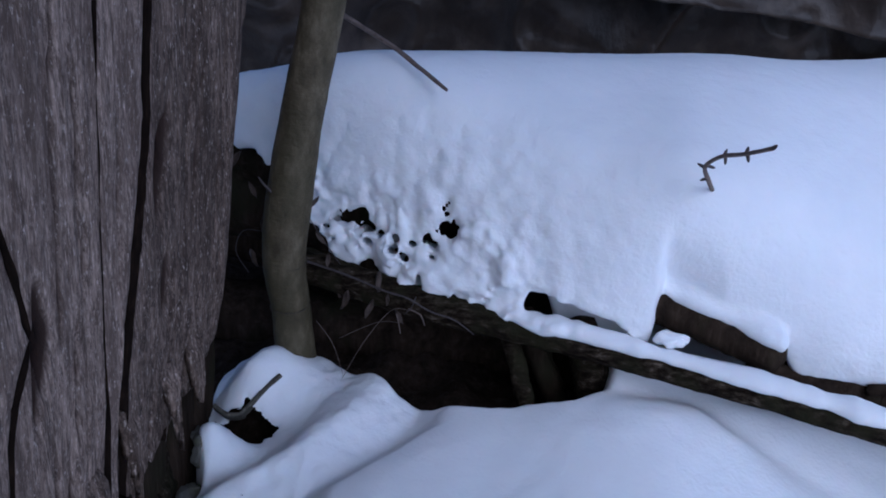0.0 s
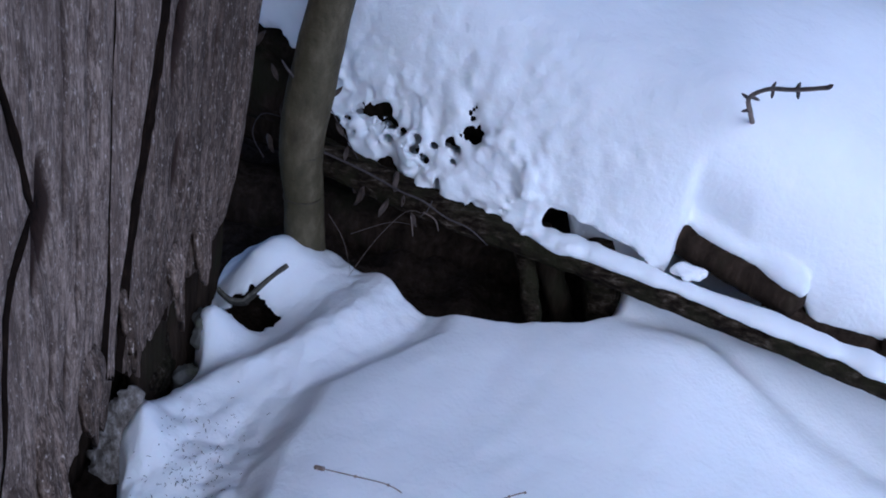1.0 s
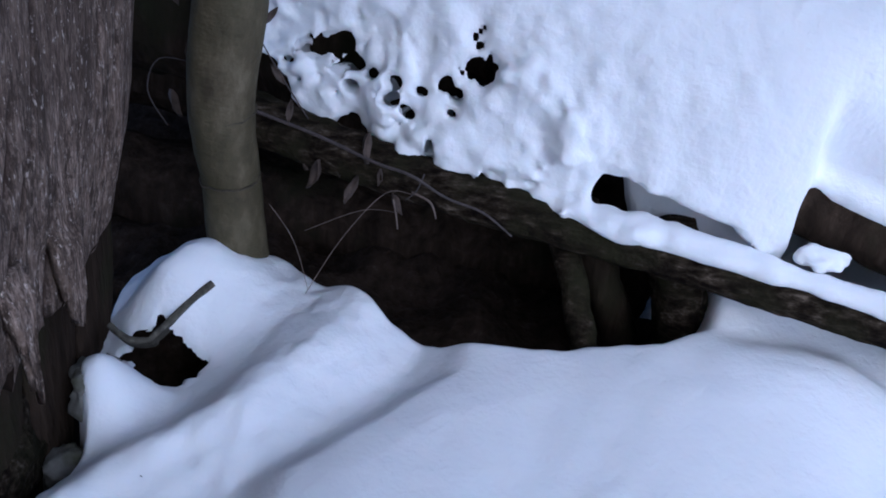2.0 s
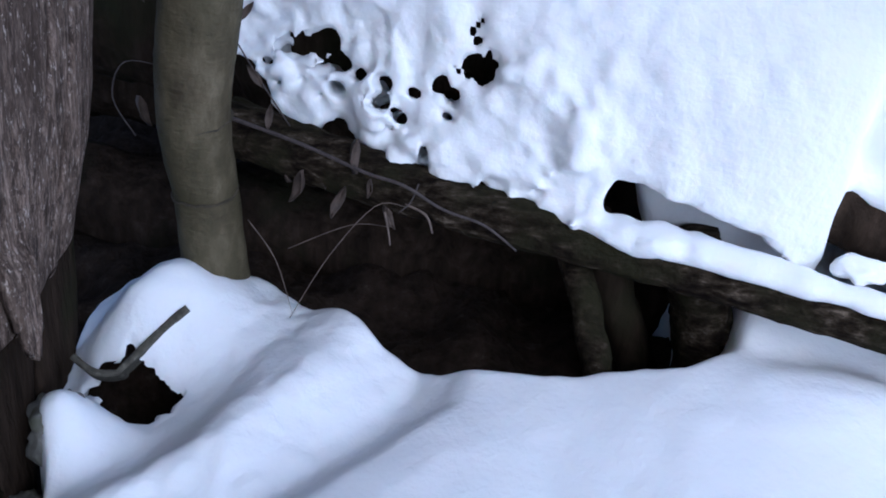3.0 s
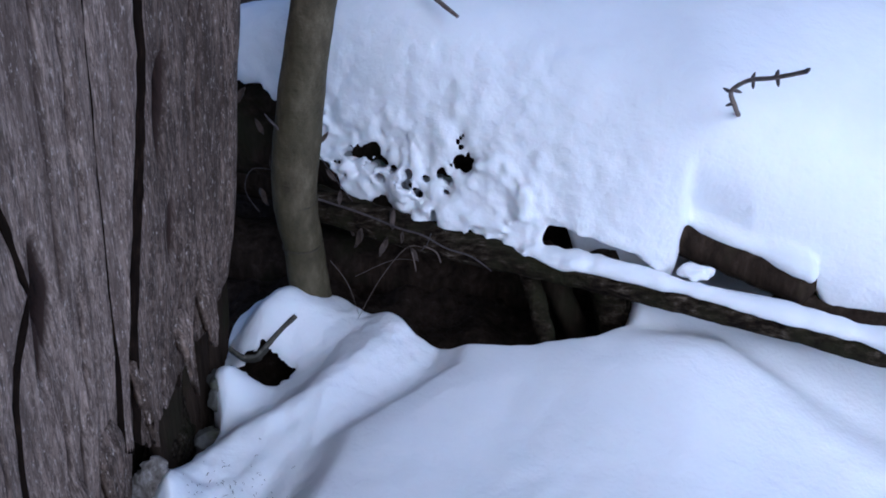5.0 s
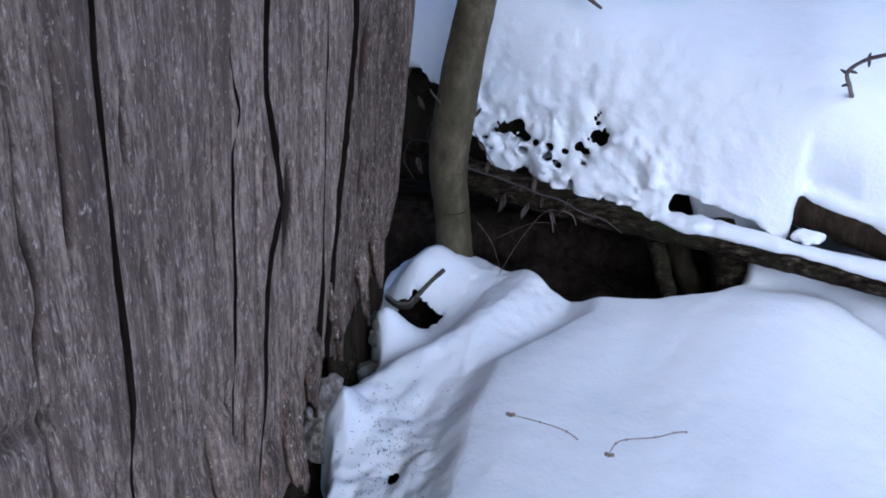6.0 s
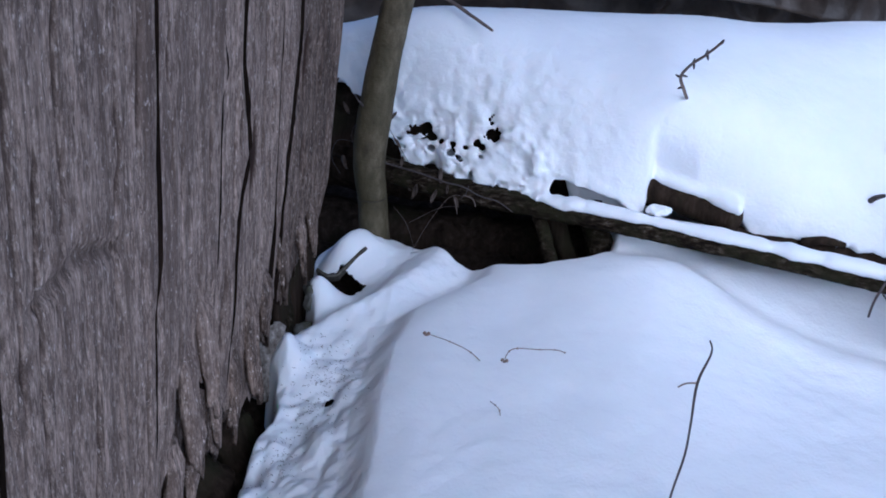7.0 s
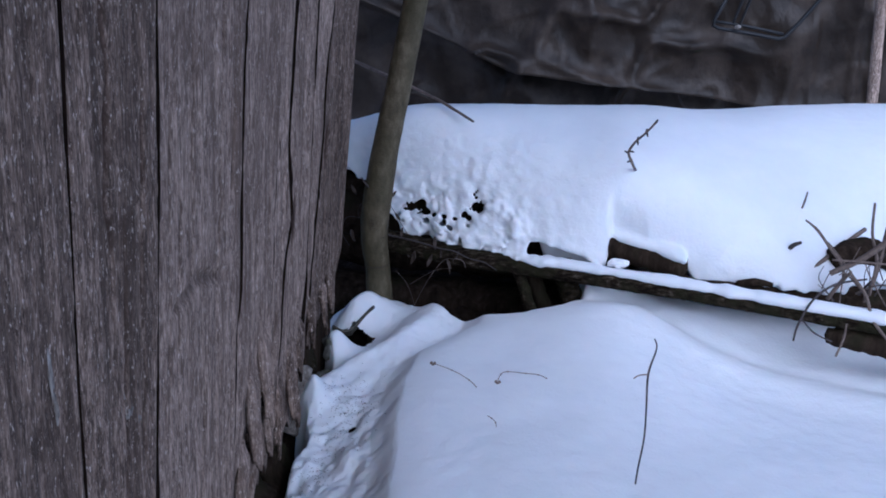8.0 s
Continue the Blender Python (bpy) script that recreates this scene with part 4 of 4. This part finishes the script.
def weed(name, label, stem, head, r=0.00065, side=None):
    thing = tagged(new(name), label, "weed stem", "dry stems in the snow")
    part("stem", tube(stem, [r] * len(stem), 6, 5, 0.15, 3, 200), STRAW, thing)
    if head:
        bm = bmesh.new()
        for k in range(6):
            a = k * 1.9
            blob(bm, Vector(head) + Vector((math.cos(a), math.sin(a), math.sin(a * 2.3))) * 0.0032, (0.0022, 0.0022, 0.0026), 0.3, k, sub=1)
        part("seed_head", bm, STRAW, thing, "shrivelled brown seed head")
    for n, p in enumerate(stem[1:-1]):
        part("knot", blob(bmesh.new(), p, (0.0015, 0.0015, 0.0015), 0.3, n, sub=1), STRAW, thing)
    if side:
        part("side_shoot", tube(side, [r * 0.8] * len(side), 6, 4), STRAW, thing)


weed("dry_weed", "thin dry weed stem with a seed head arching from the snow", [(-0.016, 0.108, 0.581), (0.013, 0.125, 0.562), (0.040, 0.150, 0.533), (0.058, 0.167, 0.503), (0.062, 0.172, 0.488)], (-0.016, 0.108, 0.581))
weed("dry_weed", "thin dry weed stem with a hooked tip in the snow", [(0.087, 0.089, 0.566), (0.092, 0.093, 0.575), (0.102, 0.10, 0.576), (0.131, 0.127, 0.561), (0.152, 0.16, 0.543), (0.167, 0.188, 0.523), (0.172, 0.198, 0.508)], (0.087, 0.089, 0.563))
weed("dry_weed", "tiny curled dry weed tip in the snow", [(0.073, 0.060, 0.519), (0.080, 0.054, 0.518), (0.086, 0.052, 0.512), (0.088, 0.052, 0.497)], None, 0.0006)
weed("dry_weed", "tiny forked dry weed lying on trodden snow", [(-0.125, 0.0, 0.428), (-0.112, 0.006, 0.436), (-0.098, 0.004, 0.434), (-0.086, -0.004, 0.43)], None, 0.0009, [(-0.10, 0.004, 0.434), (-0.09, 0.012, 0.446)])


def stalk():
    thing = tagged(new("bare_stalk"), "upright thin brown stalk with one side shoot standing in the snow", "stalk")
    part("stem", tube([(0.288, -0.055, 0.46), (0.286, -0.08, 0.52), (0.287, -0.105, 0.588), (0.283, -0.125, 0.645), (0.279, -0.141, 0.70), (0.285, -0.15, 0.74), (0.281, -0.153, 0.755)], [0.0013, 0.0013, 0.0013, 0.0013, 0.0015, 0.001, 0.0008], 8, 5, 0.1, 2, 150), TWIG, thing)
    part("side_shoot", tube([(0.279, -0.141, 0.70), (0.268, -0.142, 0.699), (0.261, -0.142, 0.694)], [0.001, 0.0009, 0.0008], 6, 4), STRAW, thing)


stalk()


def stick(points, r0, r1, label, name="stick", mat=None, group="brush heap", seed=1):
    radii = list(np.linspace(r0, r1, len(points)) * 0.66)
    radii[-1] *= 0.7
    tagged(part(name, tube(points, radii, 8, 5, 0.12, seed, 80), mat or GREY_TWIG), label, "stick", group)


stick([(0.69, 0.375, 0.645), (0.685, 0.38, 0.674), (0.667, 0.40, 0.698), (0.645, 0.412, 0.727), (0.624, 0.42, 0.743)], 0.005, 0.0035, "bent grey stick rising out of the brush heap", seed=2)
stick([(0.60, 0.43, 0.592), (0.645, 0.43, 0.64), (0.70, 0.46, 0.675), (0.76, 0.50, 0.705)], 0.006, 0.008, "straight grey stick leaning out of the snow", seed=3)
stick([(0.66, 0.36, 0.665), (0.70, 0.355, 0.690), (0.735, 0.35, 0.722), (0.79, 0.35, 0.775)], 0.0075, 0.008, "thick forked grey stick over the brush heap", seed=4)
stick([(0.594, 0.30, 0.56), (0.60, 0.305, 0.59), (0.629, 0.33, 0.628), (0.665, 0.34, 0.652), (0.72, 0.35, 0.66)], 0.0025, 0.0035, "thin dark stick hooked over the pole", mat=TWIG, seed=5)
stick([(0.716, 0.36, 0.795), (0.72, 0.36, 0.74), (0.735, 0.36, 0.69), (0.728, 0.35, 0.63)], 0.003, 0.005, "upright grey stick in the brush heap", seed=6)
stick([(0.69, 0.35, 0.67), (0.712, 0.325, 0.64), (0.721, 0.30, 0.605), (0.745, 0.285, 0.575)], 0.004, 0.005, "curved grey stick hanging over the pole", seed=7)
stick([(0.665, 0.37, 0.612), (0.68, 0.365, 0.645), (0.695, 0.36, 0.67)], 0.006, 0.005, "short grey stick in the brush heap", seed=8)
stick([(0.66, 0.36, 0.69), (0.72, 0.345, 0.692), (0.80, 0.34, 0.688)], 0.003, 0.003, "level thin stick across the brush heap", seed=9)
stick([(0.735, 0.40, 0.58), (0.75, 0.39, 0.66), (0.755, 0.38, 0.76), (0.78, 0.37, 0.83)], 0.006, 0.005, "tall grey stick standing in the brush heap", seed=10)
stick([(0.60, 0.29, 0.605), (0.62, 0.28, 0.585), (0.65, 0.275, 0.572)], 0.002, 0.0025, "thin bent stick under the pole", mat=TWIG, seed=11)
stick([(0.66, 0.275, 0.545), (0.672, 0.285, 0.575), (0.675, 0.29, 0.60)], 0.003, 0.003, "short stick beneath the pole", seed=12)
stick([(0.650, 0.54, 0.72), (0.651, 0.525, 0.750), (0.652, 0.520, 0.768)], 0.003, 0.003, "stub of a twig in the snow bank", group="twigs in the bank", seed=13)
stick([(0.61, 0.47, 0.66), (0.617, 0.452, 0.683), (0.628, 0.440, 0.694)], 0.007, 0.006, "dark broken stub in the snow bank", mat=TWIG, group="twigs in the bank", seed=14)
stick([(0.52, 0.43, 0.612), (0.55, 0.42, 0.622), (0.58, 0.415, 0.618)], 0.010, 0.010, "dark end of a stick under the snow", mat=ROT_WOOD, group="twigs in the bank", seed=15)
log("dark_log_end", [(0.85, 0.46, 0.64), (0.76, 0.47, 0.67), (0.69, 0.44, 0.665)], [0.03, 0.026, 0.021], ROT_WOOD, "dark rotten log end behind the brush heap", 0.18, 51)
log("dark_log_end", [(0.95, 0.30, 0.545), (0.8, 0.31, 0.552), (0.66, 0.33, 0.56)], [0.034, 0.028, 0.014], ROT_WOOD, "dark rotten wood under the pole's far end", 0.18, 55)

rng_brush = random.Random(12)
for k in range(16):
    base = Vector((rng_brush.uniform(0.66, 0.80), rng_brush.uniform(0.33, 0.42), rng_brush.uniform(0.60, 0.64)))
    lean = Vector((rng_brush.uniform(-0.10, 0.12), rng_brush.uniform(-0.08, 0.05), rng_brush.uniform(0.02, 0.11)))
    bow = Vector((rng_brush.uniform(-0.02, 0.02), 0, rng_brush.uniform(-0.005, 0.02)))
    thick = rng_brush.uniform(0.0012, 0.0032)
    stick([base, base + lean * 0.5 + bow, base + lean], thick, thick * 0.7, "thin grey twig in the brush heap", "twig", rng_brush.choice((GREY_TWIG, TWIG)), seed=60 + k)

stick([(-0.150, 0.545, 0.648), (-0.09, 0.527, 0.642), (-0.04, 0.509, 0.635), (-0.01, 0.500, 0.633), (0.02, 0.492, 0.622), (0.05, 0.486, 0.617), (0.075, 0.478, 0.604)], 0.0024, 0.0013, "thin brown twig lying along the pole", mat=TWIG, group="twigs by the hollow", seed=21)
stick([(-0.124, 0.50, 0.588), (-0.10, 0.485, 0.566), (-0.084, 0.47, 0.530)], 0.0005, 0.0005, "thin dry stem in the hollow", mat=GREY_TWIG, group="twigs by the hollow", seed=22)
stick([(-0.086, 0.47, 0.525), (-0.06, 0.485, 0.575), (-0.03, 0.50, 0.613), (-0.008, 0.50, 0.616)], 0.0005, 0.0005, "thin dry stem in the hollow", mat=GREY_TWIG, group="twigs by the hollow", seed=23)
stick([(-0.10, 0.525, 0.55), (-0.05, 0.515, 0.585), (-0.018, 0.50, 0.597)], 0.0005, 0.0005, "thin dry stem in the hollow", mat=GREY_TWIG, group="twigs by the hollow", seed=24)
stick([(-0.008, 0.50, 0.618), (0.008, 0.49, 0.617), (0.014, 0.488, 0.604)], 0.0013, 0.0016, "curled twig under the pole", mat=GREY_TWIG, group="twigs by the hollow", seed=25)
stick([(-0.022, 0.495, 0.612), (-0.018, 0.49, 0.60), (-0.016, 0.49, 0.588)], 0.0012, 0.0012, "curled twig under the pole", mat=GREY_TWIG, group="twigs by the hollow", seed=26)
stick([(0.0, 0.505, 0.633), (-0.004, 0.497, 0.622), (-0.012, 0.493, 0.614)], 0.0009, 0.0007, "short twig under the pole", mat=TWIG, group="twigs by the hollow", seed=27)
stick([(-0.140, 0.535, 0.715), (-0.128, 0.54, 0.69), (-0.115, 0.545, 0.665), (-0.10, 0.55, 0.638)], 0.0009, 0.0009, "thin dark stem beside the sapling", mat=TWIG, group="twigs by the hollow", seed=28)
stick([(-0.225, 0.55, 0.62), (-0.24, 0.55, 0.65), (-0.228, 0.55, 0.68), (-0.20, 0.56, 0.675)], 0.0009, 0.0008, "thin looping stem between wall and sapling", mat=TWIG, group="twigs by the hollow", seed=29)


def leaf(centre, size, turn, label):
    """A curled dead leaf: a bowed blade with thickness."""
    m, rows = pose(*centre, *turn), []
    bm = bmesh.new()
    for side in (0.0006, -0.0006):
        grid = []
        for i in range(7):
            t = i / 6
            w = size * 0.17 * math.sin(math.pi * (0.03 + 0.94 * t)) ** 1.4 * (1 + 0.15 * math.sin(9 * t))
            row = []
            for j in range(5):
                s = j / 2 - 1
                p = Vector((s * w, (t - 0.5) * size, side + 0.35 * size * (s * s * 0.5 + (t - 0.5) ** 2 * 1.6) + 0.05 * size * math.sin(7 * t + 3 * s)))
                row.append(bm.verts.new(m @ p))
            grid.append(row)
        for i in range(6):
            for j in range(4):
                bm.faces.new((grid[i][j], grid[i][j + 1], grid[i + 1][j + 1], grid[i + 1][j]))
        rows.append(grid)
    top, low = rows
    rim = lambda g: [g[0][j] for j in range(5)] + [g[i][4] for i in range(1, 7)] + [g[6][j] for j in range(3, -1, -1)] + [g[i][0] for i in range(5, 0, -1)]
    a, b = rim(top), rim(low)
    for k in range(len(a)):
        bm.faces.new((a[k], a[(k + 1) % len(a)], b[(k + 1) % len(b)], b[k]))
    tagged(part("dead_leaf", bm, LEAF), label, "leaf", "dead leaves by the pole")


leaf((-0.052, 0.520, 0.640), 0.0255, (60, 20, 40), "curled brown dead leaf lying on the pole")
leaf((-0.072, 0.528, 0.618), 0.0195, (80, 0, 10), "small brown dead leaf hanging on the pole")
leaf((-0.107, 0.540, 0.612), 0.0210, (70, 30, 70), "narrow brown dead leaf hanging on the pole")
leaf((-0.118, 0.540, 0.655), 0.0195, (75, 10, 20), "narrow dead leaf beside the sapling")
leaf((-0.134, 0.542, 0.732), 0.0180, (70, 40, 10), "reddish brown dead leaf beside the sapling")
leaf((-0.215, 0.555, 0.735), 0.0225, (60, -20, 30), "grey dead leaf between wall and sapling")
leaf((-0.205, 0.560, 0.690), 0.030, (70, 15, 25), "crumpled grey-brown dead leaf between wall and sapling")
leaf((-0.222, 0.555, 0.640), 0.026, (80, -10, 60), "dark dead leaf hanging between wall and sapling")
leaf((-0.232, 0.550, 0.775), 0.028, (65, 30, -20), "dull brown dead leaf between wall and sapling")
leaf((-0.060, 0.512, 0.608), 0.026, (82, 25, 15), "ragged brown dead leaf hanging under the pole")
leaf((-0.022, 0.502, 0.606), 0.022, (85, -20, 40), "grey-brown dead leaf hanging under the pole")
leaf((-0.090, 0.530, 0.606), 0.028, (75, 10, -35), "curled brown dead leaf hanging under the pole")
leaf((-0.125, 0.530, 0.690), 0.020, (70, -30, 35), "small dark dead leaf on a stem beside the sapling")
leaf((-0.035, 0.512, 0.622), 0.0150, (85, 0, -20), "small grey dead leaf hanging on the pole")

# ---- corroded rim, stones, shard, debris ----
def build_rim():
    line = [(-0.164, 0.470, 0.522), (-0.175, 0.459, 0.514), (-0.190, 0.443, 0.501), (-0.202, 0.430, 0.490), (-0.206, 0.427, 0.487), (-0.222, 0.425, 0.487), (-0.240, 0.432, 0.493)]
    pts, _ = smooth_line(line, [1] * len(line), 6)
    bm, rows = bmesh.new(), []
    for i, p in enumerate(pts):
        d = (pts[min(i + 1, len(pts) - 1)] - pts[max(i - 1, 0)]).normalized()
        n = d.cross(Vector((0.1, -0.55, 0.8))).normalized()
        up = n.cross(d).normalized()
        k = 1 + 0.3 * noise.noise(p * 90)
        rows.append([bm.verts.new(p + n * a * 0.0021 * k + up * b * 0.0030) for a, b in ((-1, -5.0), (1, -5.0), (1.2, 0.6), (0.5, 1.0), (-0.5, 1.0), (-1.2, 0.6))])
    for a, b in zip(rows, rows[1:]):
        for k in range(6):
            bm.faces.new((a[k], a[(k + 1) % 6], b[(k + 1) % 6], b[k]))
    bm.faces.new(rows[0])
    bm.faces.new(rows[-1])
    tagged(part("bent_metal_rim", bm, RIM, smooth=False), "bent grey corroded metal rim half buried in snow", "scrap metal")


build_rim()


def stone(centre, size, seed, label, mat=None, name="stone"):
    bm = bmesh.new()
    made = bmesh.ops.create_icosphere(bm, subdivisions=4, radius=1.0)
    for v in made["verts"]:
        n = v.co.copy()
        k = 1 + 0.35 * noise.noise(n * 1.4 + Vector((seed, 0, 0))) + 0.16 * noise.noise(n * 4 + Vector((0, seed, 0))) + 0.07 * noise.noise(n * 11 + Vector((0, 0, seed)))
        v.co = Vector(centre) + Vector((n.x * size[0], n.y * size[1], n.z * size[2])) * k
    tagged(part(name, bm, mat or STONE), label, name.replace("_", " "), "rubble by the wall foot")


stone((-0.225, 0.377, 0.472), (0.026, 0.022, 0.030), 3, "mossy stone capped with snow beside the wall")
stone((-0.236, 0.335, 0.425), (0.022, 0.02, 0.02), 7, "small rough stone at the wall's foot")
tagged(part("wood_shard", tube([(-0.268, 0.205, 0.39), (-0.262, 0.212, 0.43), (-0.258, 0.217, 0.465), (-0.250, 0.222, 0.492), (-0.246, 0.226, 0.507)], [0.028, 0.026, 0.022, 0.016, 0.006], 28, 14, 0.42, 13, 110, flat=0.5), LICHEN),
       "broken pale grey wood shard standing at the wall's foot", "wood shard", "rubble by the wall foot")
stone((-0.29, 0.12, 0.37), (0.03, 0.05, 0.045), 17, "dark rotten wood chunk at the wall's foot", ROT_WOOD, "wood_chunk")
stone((-0.295, 0.0, 0.36), (0.035, 0.06, 0.05), 19, "dark rotten wood chunk at the wall's foot", ROT_WOOD, "wood_chunk")
stone((-0.27, 0.30, 0.46), (0.02, 0.05, 0.05), 23, "dark mossy wood chunk under the planks", LOG_BARK, "wood_chunk")

tagged(part("snow_clump", blob(bmesh.new(), (0.304, 0.464, 0.632), (0.019, 0.012, 0.009), 0.35, 5, 70, sub=4), SNOW), "small lump of white snow lodged on broken wood", "snow")


def build_debris():
    rng = random.Random(4)
    bm = bmesh.new()
    for k in range(420):
        t = rng.random()
        if k < 330:
            x, y = rng.gauss(-0.17, 0.028), rng.gauss(0.13 + 0.05 * t, 0.05)
        else:
            x, y = rng.gauss(-0.20, 0.02), rng.gauss(0.02, 0.03)
        if x < -0.25:
            continue
        z = float(ground_z(np.array([x]), np.array([y]))[0]) + 0.0006
        a, l = rng.uniform(0, math.pi), rng.choice((0.0006, 0.0008, 0.001, 0.0012, 0.0026))
        d = Vector((math.cos(a), math.sin(a), rng.uniform(-0.2, 0.3))) * l
        tube([Vector((x, y, z)) - d, Vector((x, y, z + 0.0006)), Vector((x, y, z)) + d], [0.0002, rng.uniform(0.0002, 0.0005), 0.0002], 4, 2, bm=bm)
    tagged(part("wood_crumbs", bm, LEAF), "brown wood crumbs and bark bits scattered on trodden snow", "debris", kind="stuff")


build_debris()
